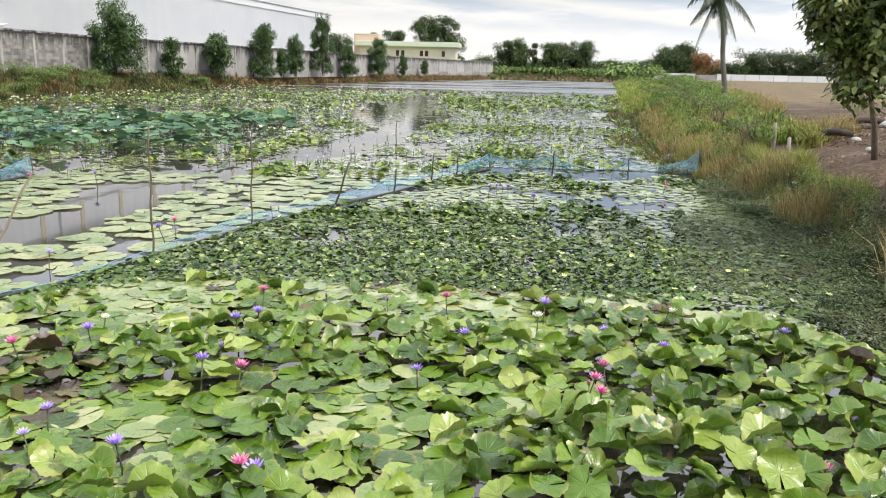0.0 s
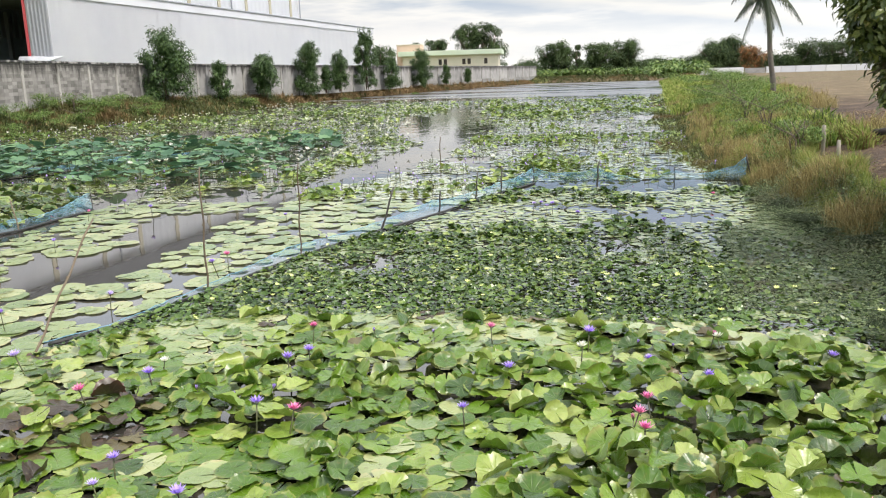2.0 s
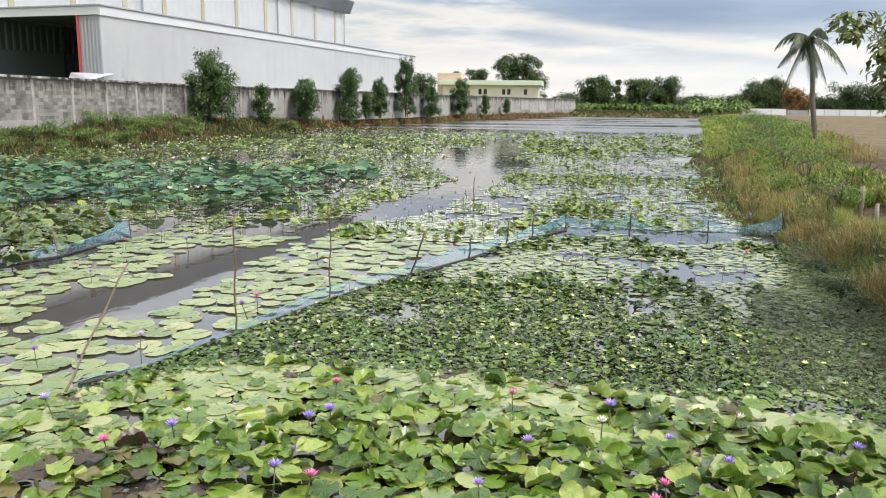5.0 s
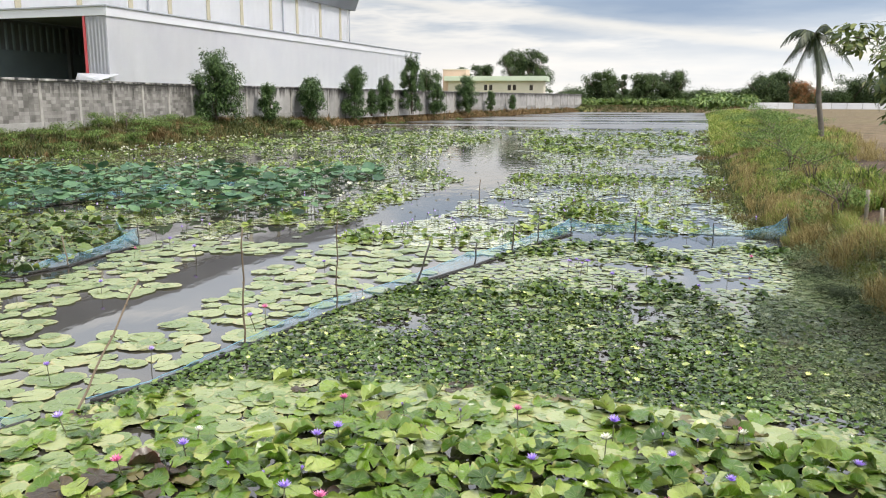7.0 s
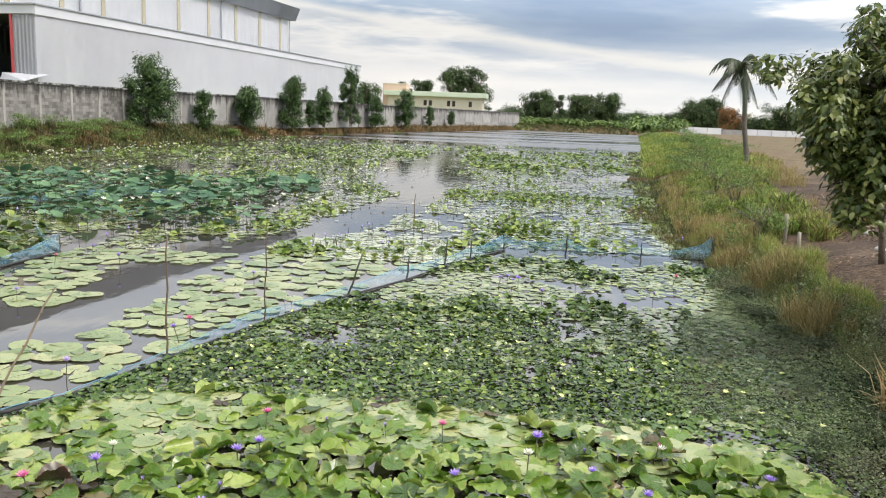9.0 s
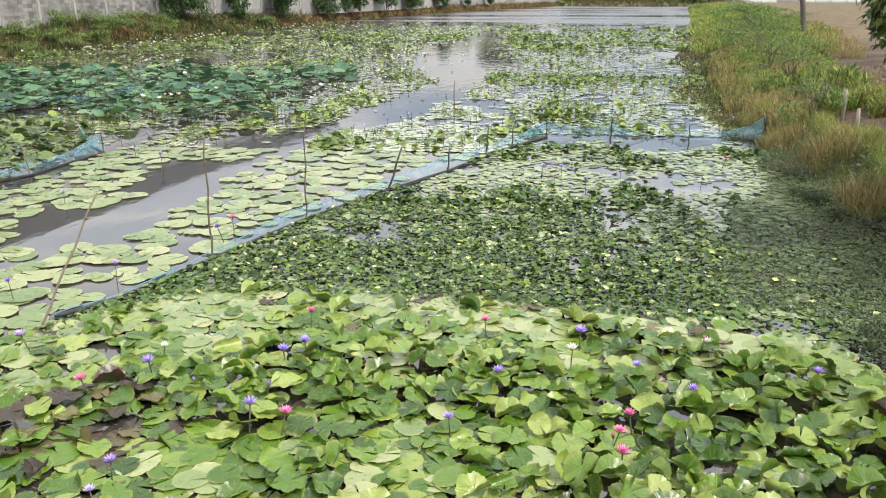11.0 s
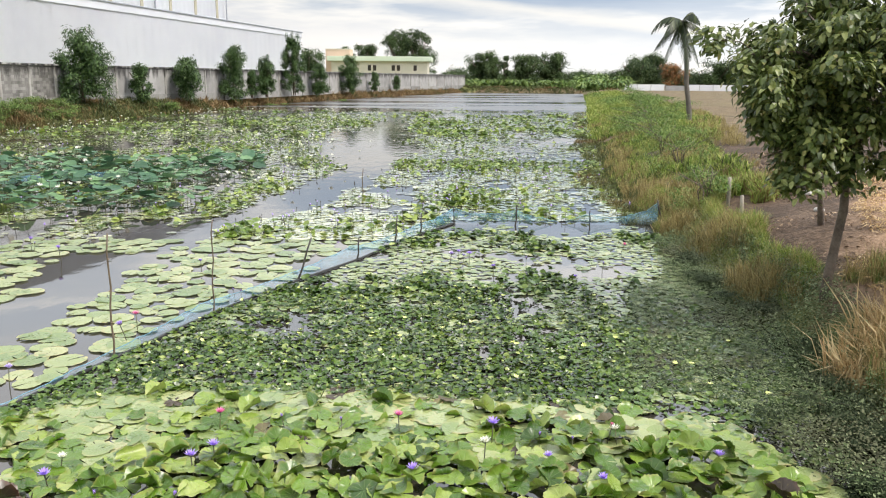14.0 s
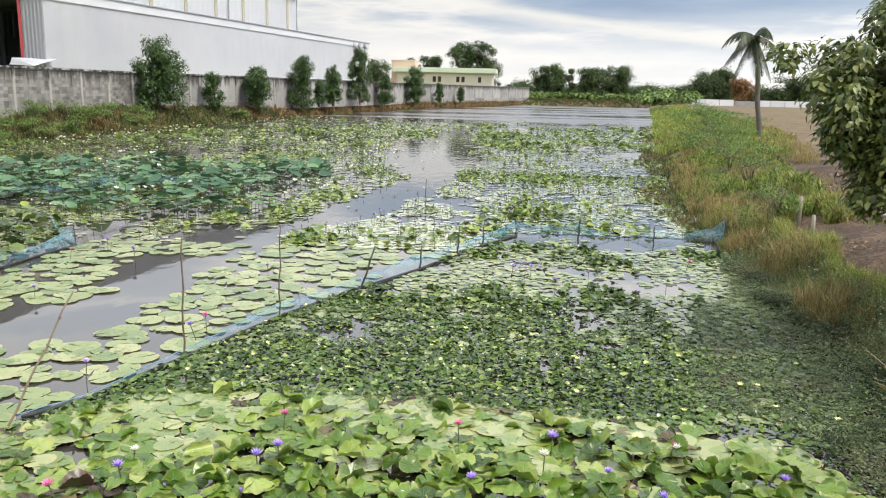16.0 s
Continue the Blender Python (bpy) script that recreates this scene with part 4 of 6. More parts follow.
def channel_pads():
    rng = np.random.default_rng(12)
    bed = thing("floating_lily_pads", -5.5, 9, 0, "round pale green lily pads floating on open water", "water lilies")
    pts = jittered(-8.3, 0.5, 4.3, 14.5, 0.295, rng, lambda x, y: x < net_x(y) - 0.22 and y > bed_edge(x) - 0.1 and not (x < -7.3 and y > 10.4)
                   and wavy(x, y, 0.55, 7.0) + 0.3 * wavy(x, y, 1.6, 3.0) > -0.30 + 0.75 * open_water(x, y) + (0.35 if net_x(y) - x < 0.75 and y < 9 else 0.0))
    pts = pts[np.argsort(pts[:, 1])]
    meshes = [tri_mesh("lily_pad", *t, smooth=True) for t in PAD_FLAT]
    base = bed.matrix_basis.inverted()
    rest = []
    for i, (x, y) in enumerate(pts):
        r, yaw, k = rng.uniform(0.11, 0.215), rng.uniform(0, 6.283), int(rng.integers(0, 4))
        z, tilt, way = 0.008 + rng.uniform(0, 0.014), abs(rng.normal(0, 0.012)), rng.uniform(0, 6.283)
        if i >= 290:
            rest.append((x, y, z, r, yaw, tilt, way, k))
            continue
        R = Matrix(turn_arrays(np.array([yaw]), np.array([tilt]), np.array([way]))[0].tolist()).to_4x4()
        link("lily_pad", meshes[k], M["pad_flat"], bed).matrix_basis = base @ Matrix.Translation((x, y, z)) @ R @ Matrix.Scale(r, 4)
    a = np.array(rest)
    A = scatter(PAD_FLAT, a[:, :3] - np.array([-5.5, 9, 0]), a[:, 3], a[:, 4], a[:, 5], a[:, 6], a[:, 7].astype(int))
    link("flat_pad_carpet", tri_mesh("flat_pad_carpet", *A, smooth=True), M["pad_flat"], bed, kind="stuff")


channel_pads()


# ---- small-leaved plants inside the net ----
def small_plants():
    rng = np.random.default_rng(13)

    def keep(x, y):
        if not (x > net_x(y) + 0.03 and y > bed_edge(x) - 0.15 and y < 16.6 and x < bend(RIGHT, y) - 0.1):
            return False
        weed = x > 3.0 + 0.5 * wavy(x, y, 0.8, 2.0) - max(0, 7.5 - y) * 0.1 + max(0, y - 8.5) * 0.34
        pale = 0.66 * min(1.0, max(0.0, (y - 8.0) / 4.5)) + (0.5 if y > 15.3 else 0.0)
        return (not weed or rng.random() < 0.4) and (0.35 + 0.4 * (y > 10)) * wavy(x, y * 0.8, 0.75, 1.0) + 0.45 * wavy(x, y, 2.3, 6.0) + 0.6 * wavy(x, y, 6.0, 3.0) > -0.36 + pale
    pts = jittered(-3.6, 5.4, 5.4, 16.6, 0.041, rng, keep)
    n = len(pts)
    P = np.column_stack([pts, rng.uniform(0.004, 0.06, n)])
    r = rng.uniform(0.018, 0.046, n) * (1 + 0.5 * (pts[:, 1] > 10.5))
    ob = scattered("small_leaved_plants", SMALL, P, np.column_stack([r, r * rng.uniform(0.55, 1.0, n), r]), M["small"], rng, 0.17)
    tagged(ob, "mat of small crinkled dark green pond leaves", "pond plants")
    pale = jittered(-3.4, 5.3, 6.3, 16.6, 0.108, rng, lambda x, y: x > net_x(y) + 0.15 and y > bed_edge(x) - 0.4 and x < bend(RIGHT, y) - 0.5 and wavy(x, y, 0.9, 21.0) + 0.5 * wavy(x, y, 2.5, 2.0) > 0.14 - 0.52 * min(1.0, max(0.0, (y - 8.0) / 3.6)) + (0.35 if y > 15.4 else 0.0))
    n = len(pale)
    ob = scattered("pale_floating_leaves", DISC[:5], np.column_stack([pale, rng.uniform(0.004, 0.030, n)]), rng.uniform(0.04, 0.085, n), M["pad_flat"], rng, 0.06)
    tagged(ob, "thin scatter of pale floating leaves", "pond plants")
    blooms = jittered(-2.8, 4.2, 6.8, 12.5, 0.52, rng, lambda x, y: keep(x, y) and rng.random() < 0.8)
    n = len(blooms)
    cup = merge([(np.array([(0, 0, 0), (0.5, 0.32, 0.5), (1.0, 0, 0.8), (0.5, -0.32, 0.5)]) @ np.array([[math.cos(a), math.sin(a), 0], [-math.sin(a), math.cos(a), 0], [0, 0, 1]]), np.array([(0, 1, 2), (0, 2, 3)])) for a in np.arange(0, 6.2, 0.9)])
    ob = scattered("yellow_pond_blooms", [cup], np.column_stack([blooms, rng.uniform(0.05, 0.10, n)]), rng.uniform(0.024, 0.040, n), M["pale_yellow"], rng, 0.3)
    tagged(ob, "small pale yellow blooms among dark leaves", "flowers")


small_plants()


# ---- feathery weed along the near bank ----
def weeds():
    rng = np.random.default_rng(14)

    def keep(x, y):
        d = bend(RIGHT, y) - x
        lo = 3.0 + 0.5 * wavy(x, y, 0.8, 2.0) - max(0, 7.5 - y) * 0.1 + max(0, y - 8.5) * 0.34
        lo = max(lo - 0.35, 3.45 + (6.9 - y) * 0.18) if y < 6.9 else lo - 0.35 * max(0.0, 1 - (y - 6.9) / 3)
        return x > lo and d > -0.55 and wavy(x, y, 1.1, 8.0) + 0.5 * wavy(x, y, 4.5, 3.0) > -0.62
    pts = jittered(2.4, 6.0, 2.4, 17.0, 0.050, rng, keep)
    n = len(pts)
    d = bend(RIGHT, pts[:, 1]) - pts[:, 0]
    tall = 0.07 + 0.20 * np.clip(1.0 - d / 0.9, 0, 1) + 0.12 * np.clip((6.6 - pts[:, 1]) / 2.0, 0, 1) * (d < 1.2)
    z = np.where(d < 0, np.array([height(x, y) for x, y in pts]), 0.0)
    S = np.column_stack([rng.uniform(0.08, 0.15, n), rng.uniform(0.08, 0.15, n), tall * rng.uniform(0.5, 1.3, n)])
    ob = scattered("feathery_water_weed", SPRIG, np.column_stack([pts, z - 0.01]), S, M["weed"], rng, 0.15)
    tagged(ob, "mat of fine feathery grey-green water weed", "water weed")


weeds()


# ---- lotus, second net pen and far pads ----
def lotus_patch():
    rng = np.random.default_rng(15)

    def keep(x, y):
        return inside(x, y) > 1.5 and 17.6 + 1.0 * wavy(x, y, 0.3) < y < 29.5 + 2 * wavy(x, y, 0.25, 3.0) and x < -4.8 - (y - 18) * 0.12 + 1.4 * wavy(x, y, 0.4, 5.0)
    pts = jittered(-22.5, -4.0, 17.2, 31, 0.30, rng, lambda x, y: keep(x, y) and wavy(x, y, 0.5, 12.0) > -0.18)
    n = len(pts)
    z = rng.uniform(0.03, 0.42, n)
    ob = scattered("lotus_leaves", [pad_template(rng, 14, 0.08, 0.18, 0.0, 0.0, 0.01) for _ in range(5)], np.column_stack([pts, z]), 0.08 + 0.17 * rng.random(n) ** 1.7, M["lotus"], rng, 0.28, smooth=True)
    tagged(ob, "blue-green lotus leaves standing above the water", "lotus")
    V, T = merge([tube_arrays([(x, y, -0.2), (x, y, h)], [0.008, 0.006], 3) for (x, y), h in zip(pts, z) if h > 0.2])
    st = link("lotus_stems", tri_mesh("lotus_stems", V, T), M["stem"], None, "thin stems under the lotus leaves", "stuff")
    tagged(st, category="lotus")
    low = jittered(-13.5, -7.6, 10.6, 16.5, 0.24, rng, lambda x, y: x < -7.6 - max(0, y - 13.6) * 0.55 and wavy(x, y, 0.7, 2.0) > -0.45)
    n = len(low)
    ob = scattered("penned_lily_leaves", PAD_WAVY, np.column_stack([low, rng.uniform(0.02, 0.22, n)]), rng.uniform(0.08, 0.15, n), M["pen"], rng, 0.32, smooth=True)
    tagged(ob, "crowded green lily leaves inside a net pen", "water lilies")


lotus_patch()


def far_pads():
    rng = np.random.default_rng(16)
    rows = []
    N = 400000
    ys = 12 * (112 / 12) ** (rng.random(N) ** 0.62)
    us = rng.random(N)
    for y, u in zip(ys, us):
        x0, x1 = float(bend(LEFT, y)), float(bend(RIGHT, y))
        x0 = max(x0, -0.74 * y - 1)
        x = x0 + u * (x1 - x0)
        if inside(x, y) < 0.25:
            continue
        if y < 17 and x > net_x(y) - 0.1 and not y > 16.8:
            continue
        if y < 14.5 and x > -8.3:
            continue
        if x < -7.3 and y < 16.5 or (x < -5 and 18 < y < 29):
            if rng.random() > 0.35:
                continue
        dens = 0.46 + 0.40 * wavy(x, y * 0.6, 0.22, 3.0) + 0.8 * wavy(x, y * 0.7, 0.8, 9.0) + 0.5 * wavy(x, y, 2.1, 5.0)
        if y > 58:
            dens -= (y - 58) / 32
        if x < -9 - (y - 30) * 0.02 and y > 30:
            dens -= 0.12
        dens -= 1.35 * open_water(x, y)
        if rng.random() * 0.9 + 0.05 < dens:
            rows.append((x, y))
    pts = np.array(rows)
    n = len(pts)
    s = rng.uniform(0.04, 0.105, n) * (1 + 0.6 * (pts[:, 1] > 42))
    patch = np.array([wavy(x, y * 0.7, 0.33, 40.0) for x, y in pts])
    up = rng.random(n) < 0.05 + 0.55 * np.clip(patch - 0.02, 0, 0.5)
    P = np.column_stack([pts, 0.006 + rng.uniform(0, 0.02, n) + np.where(up, rng.uniform(0.01, 0.06, n), 0)])
    tilt = np.where(up, np.abs(rng.normal(0, 0.35, n)), np.abs(rng.normal(0, 0.015, n)))
    yaw, way, pick = rng.uniform(0, 6.283, n), rng.uniform(0, 6.283, n), np.where(up, rng.integers(5, 8, n), rng.integers(0, 5, n))
    for name, sel, mat, label in (("pond_lily_pads", ~up, "far_pad", "wide carpet of yellow-green lily pads"), ("standing_lily_leaves", up, "stand", "patches of vivid green leaves standing among pads")):
        A = scatter(DISC, P[sel], s[sel], yaw[sel], tilt[sel], way[sel], pick[sel])
        tagged(link(name, tri_mesh(name, *A), M[mat], None, label, "stuff"), category="water lilies")
    stalks, buds = [], []
    for x, y in pts[(pts[:, 1] > 13) & (pts[:, 1] < 60)][::38]:
        h = rng.uniform(0.08, 0.26)
        a = rng.normal(0, 0.03, 2)
        stalks.append(tube_arrays([(x, y, -0.02), (x + a[0], y + a[1], h)], [0.007, 0.005], 3))
        buds.append((x + a[0], y + a[1], h))
    V, T = merge(stalks)
    tagged(link("lily_stalks", tri_mesh("lily_stalks", V, T), M["wet_stake"], None, "thin dark stalks rising among the pads", "stuff"), category="water lilies")
    B = np.array(buds)
    pod = tube_arrays([(0, 0, -0.3), (0, 0, 0.2), (0, 0, 1.0)], [0.15, 0.55, 0.08], 5)
    for k, (mat, name, label) in enumerate((("purple", "violet_buds", "small violet buds on dark stalks"), ("wet_stake", "seed_pods", "small dark seed pods on stalks"))):
        q = B[k::3]
        tagged(scattered(name, [pod], q, rng.uniform(0.025, 0.045, len(q)), M[mat], rng, 0.3, label=label), category="flowers")
    cup = merge([(np.array([(0, 0, 0), (0.4, 0.25, 0.5), (0.9, 0, 1.0), (0.4, -0.25, 0.5)]) @ np.array([[math.cos(a), math.sin(a), 0], [-math.sin(a), math.cos(a), 0], [0, 0, 1]]), np.array([(0, 1, 2), (0, 2, 3)])) for a in np.arange(0, 6.2, 0.8)])
    w = []
    while len(w) < 760:
        y = rng.uniform(20, 80)
        x = rng.uniform(max(-23, -0.7 * y), -4 if rng.random() < 0.85 else 5)
        if inside(x, y) > 0.8 and wavy(x, y, 0.2, 14.0) > -0.15:
            w.append((x, y, rng.uniform(0.1, 0.28)))
    ob = scattered("white_lily_blooms", [cup], np.array(w), rng.uniform(0.05, 0.10, len(w)), M["white"], rng, 0.2)
    tagged(ob, "many small white water lily blooms over the pads", "flowers")


far_pads()


# ---- nets and stakes ----
def net_run(name, label, points, rope=True, group="fishing nets"):
    """A net wall along (x, y, height, lean) points; lean: how far its top hangs over to its left."""
    x0, y0 = points[0][:2]
    w = thing(name, x0, y0, 0, label, "net", group)
    rng = np.random.default_rng(int(abs(x0 * 100 + y0 * 10)))
    dense = []
    for (a, b) in zip(points, points[1:]):
        n = max(2, int(math.hypot(b[0] - a[0], b[1] - a[1]) / 0.10))
        for i in range(n):
            f = i / n
            q = [a[k] + (b[k] - a[k]) * f for k in range(4)]
            q[2] = max(0.02, q[2] - 0.25 * min(a[2], b[2]) * math.sin(math.pi * f) * rng.uniform(0.7, 1.1))
            dense.append(q)
    dense.append(list(points[-1]))
    V, T = [], []
    rows = 6
    for i, (x, y, h, l) in enumerate(dense):
        p, q = dense[max(i - 1, 0)], dense[min(i + 1, len(dense) - 1)]
        d = Vector((q[0] - p[0], q[1] - p[1], 0)).normalized()
        side = Vector((-d.y, d.x, 0))
        for k in range(rows):
            f = k / (rows - 1)
            wob = 0.03 * math.sin(i * 0.9 + k * 1.7) + rng.normal(0, 0.012)
            c = Vector((x, y, 0)) + side * (l * f + wob * (0 < k < rows - 1))
            V.append((c.x - x0, c.y - y0, 0.012 + h * f + rng.normal(0, 0.006) * (k > 0)))
    for i in range(len(dense) - 1):
        for k in range(rows - 1):
            a = i * rows + k
            T += [(a, a + rows, a + rows + 1), (a, a + rows + 1, a + 1)]
    net = link("netting", tri_mesh("netting", np.array(V), np.array(T), smooth=True), M["net"], w)
    top = [V[i * rows + rows - 1] for i in range(len(dense))]
    tube_part("top_cord", [(top, [0.0045] * len(top))], M["cord"], w, "thin pale blue cord", 4)
    if rope:
        low = [(x - x0 + 0.02, y - y0, 0.022) for x, y, h, l in dense]
        tube_part("bottom_rope", [(low, [0.021] * len(low))], M["rope"], w, "dark wet rope at the water line", 5)
    return w


M["cord"] = plain_material("pale_blue_cord", (0.13, 0.30, 0.40), (0.26, 0.46, 0.54), 6.0, 0.6, 0.0)
net_run("pond_net", "blue fishing net strung on stakes across the pond",
        ((-3.68, 6.0, 0.02, 0.06), (-3.32, 6.53, 0.02, 0.05), (-2.86, 7.84, 0.05, 0.09), (-2.26, 9.58, 0.14, 0.12), (-1.44, 11.35, 0.10, 0.14), (-0.67, 12.8, 0.22, 0.14), (-0.10, 14.2, 0.14, 0.10), (0.36, 15.1, 0.20, 0.08), (1.06, 16.4, 0.32, 0.04)))
net_run("pond_net", "sagging blue fishing net between short dark stakes",
        ((1.06, 16.42, 0.34, 0.0), (1.7, 16.4, 0.22, 0.0), (2.38, 16.3, 0.32, 0.02), (3.0, 16.5, 0.10, 0.05), (3.35, 16.6, 0.02, 0.05)), rope=False)
net_run("pond_net", "blue fishing net drawn up to the grassy bank",
        ((3.5, 16.6, 0.03, 0.0), (4.02, 16.5, 0.22, 0.03), (4.5, 16.5, 0.12, 0.10), (5.0, 16.45, 0.22, 0.10), (5.45, 16.35, 0.48, 0.08)), rope=False)
net_run("pond_net", "low blue net along a pen of lily leaves",
        ((-8.6, 10.2, 0.06, 0.1), (-7.9, 11.0, 0.08, 0.1), (-7.55, 11.7, 0.20, 0.12), (-7.5, 12.5, 0.14, 0.1), (-7.35, 13.7, 0.34, 0.05)))
net_run("pond_net", "blue net round the pen's far corner",
        ((-7.35, 13.7, 0.34, 0.0), (-8.2, 14.6, 0.16, 0.0), (-8.9, 15.6, 0.20, 0.0)))
net_run("pond_net", "low blue net in front of lotus leaves",
        ((-15.8, 17.0, 0.14, 0.1), (-12.8, 18.4, 0.16, 0.1), (-12.2, 19.7, 0.2, 0.1), (-11.0, 22.3, 0.22, 0.1), (-9.4, 23.6, 0.2, 0.0)))
net_run("pond_net", "strip of blue net lying on the water",
        ((-4.9, 4.7, 0.05, 0.12), (-4.29, 5.08, 0.06, 0.14), (-4.05, 5.3, 0.08, 0.12), (-3.95, 5.5, 0.05, 0.05)))


def stake(base, top, r, mat, label):
    w = thing("bamboo_stake", base[0], base[1], -0.5, label, "stake", "net stakes")
    d = Vector((top[0] - base[0], top[1] - base[1], top[2]))
    k = int(max(3, d.length / 0.18))
    pts = [(d.x * i / k + 0.012 * math.sin(i * 1.9), d.y * i / k, 0.5 + d.z * i / k) for i in range(k + 1)]
    pts = [(pts[0][0] - d.x * 0.3, pts[0][1] - d.y * 0.3, 0.0)] + pts
    tube_part("pole", [(pts, [r * (1.08 if i % 2 else 1.0) * (1 - 0.35 * i / len(pts)) for i in range(len(pts))])], mat, w, sides=6)
    if d.length > 0.9:
        for f in (0.3, 0.55, 0.8):
            c = Vector((d.x * f, d.y * f, 0.5 + d.z * f))
            tube_part("node_ring", [([tuple(c - d.normalized() * 0.008), tuple(c + d.normalized() * 0.008)], [r * 1.15] * 2)], mat, w, sides=6)


for base, top, r, mat, label in (
        ((-2.86, 7.84), (-2.84, 7.86, 1.42), 0.013, "bamboo", "tall thin bamboo stake at the net"),
        ((-2.24, 9.58), (-2.22, 9.65, 1.26), 0.011, "bamboo", "tall thin bamboo stake at the net"),
        ((-3.68, 5.80), (-3.43, 6.6, 1.08), 0.013, "bamboo", "leaning bamboo stake standing in open water"),
        ((-1.44, 11.35), (-1.21, 11.4, 0.68), 0.018, "wet_stake", "short dark stake leaning over the net"),
        ((-0.67, 12.8), (-0.62, 12.8, 0.42), 0.016, "wet_stake", "short dark stake at the net"),
        ((-0.10, 14.2), (-0.04, 14.2, 0.55), 0.016, "wet_stake", "short dark stake at the net"),
        ((0.36, 15.1), (0.40, 15.0, 0.46), 0.016, "wet_stake", "short dark stake at the net"),
        ((1.05, 16.45), (1.06, 16.45, 0.38), 0.016, "wet_stake", "short dark stake at the net's bend"),
        ((2.38, 16.3), (2.40, 16.2, 0.46), 0.020, "wet_stake", "short dark stake at the net"),
        ((4.02, 16.55), (4.02, 16.5, 0.30), 0.016, "wet_stake", "short dark stake at the net"),
        ((5.55, 16.35), (5.42, 16.3, 0.56), 0.020, "wet_stake", "stake holding the net at the bank"),
        ((-1.26, 20.06), (-1.24, 20.0, 0.78), 0.014, "bamboo", "thin bamboo stake alone among the pads"),
        ((-7.55, 11.7), (-7.62, 11.7, 0.55), 0.014, "bamboo", "short bamboo stake at the pen"),
        ((-7.35, 13.7), (-7.35, 13.72, 0.45), 0.014, "wet_stake", "short dark stake at the pen's corner"),
        ((-8.75, 10.0), (-8.72, 10.0, 0.6), 0.012, "bamboo", "short bamboo stake at the pen"),
        ((-12.8, 18.4), (-12.8, 18.4, 0.35), 0.02, "wet_stake", "short dark stake before the lotus")):
    stake(base, top, r, M[mat], label)


# ---- water lily flowers ----
def petal_ring(n, length, width, lift, turn=0.0):
    P = []
    for i in range(n):
        a = turn + 2 * math.pi * i / n
        c, s = math.cos(a), math.sin(a)
        pts = ((0.0, 0.0, 0.0), (0.45, width, 0.35), (0.45, -width, 0.35), (0.5, 0.0, 0.28), (1.0, 0.0, 0.8))
        V = [((x * c * math.cos(lift) - y * s) * length, (x * s * math.cos(lift) + y * c) * length, (x * math.sin(lift) + z * 0.35) * length) for x, y, z in pts]
        P.append((np.array(V), np.array([(0, 3, 1), (0, 2, 3), (1, 3, 4), (3, 2, 4)])))
    return merge(P)


def flower_kind(mat, label, bud=False):
    """The first flower of a kind, with its stem, petals and stamens."""
    f = thing("water_lily_flower", 0, 0, -20, label, "flower", "water lily flowers")
    h = 0.20
    tube_part("stem", [([(0.03, 0.0, -0.15), (0.02, 0.01, 0.06), (0.0, 0.0, h)], [0.006, 0.0055, 0.005])], M["stem"], f, sides=5)
    if bud:
        A = merge([petal_ring(5, 0.055, 0.22, 1.25), petal_ring(5, 0.052, 0.22, 1.32, 0.6)])
    else:
        A = merge([petal_ring(9, 0.058, 0.17, 0.35), petal_ring(8, 0.052, 0.17, 0.75, 0.3), petal_ring(6, 0.042, 0.16, 1.05, 0.1)])
    link("corolla", tri_mesh("corolla", A[0] + np.array([0, 0, h]), A[1]), M[mat], f)
    if not bud:
        A = petal_ring(12, 0.02, 0.1, 1.1)
        link("stamen_cluster", tri_mesh("stamen_cluster", A[0] + np.array([0, 0, h + 0.004]), A[1]), M["yellow"], f, "yellow stamens")
    A = petal_ring(4, 0.056, 0.2, 0.15 if not bud else 1.1, 0.4)
    link("calyx", tri_mesh("calyx", A[0] + np.array([0, 0, h - 0.006]), A[1]), M["stem"], f, "dark green sepals")
    return f


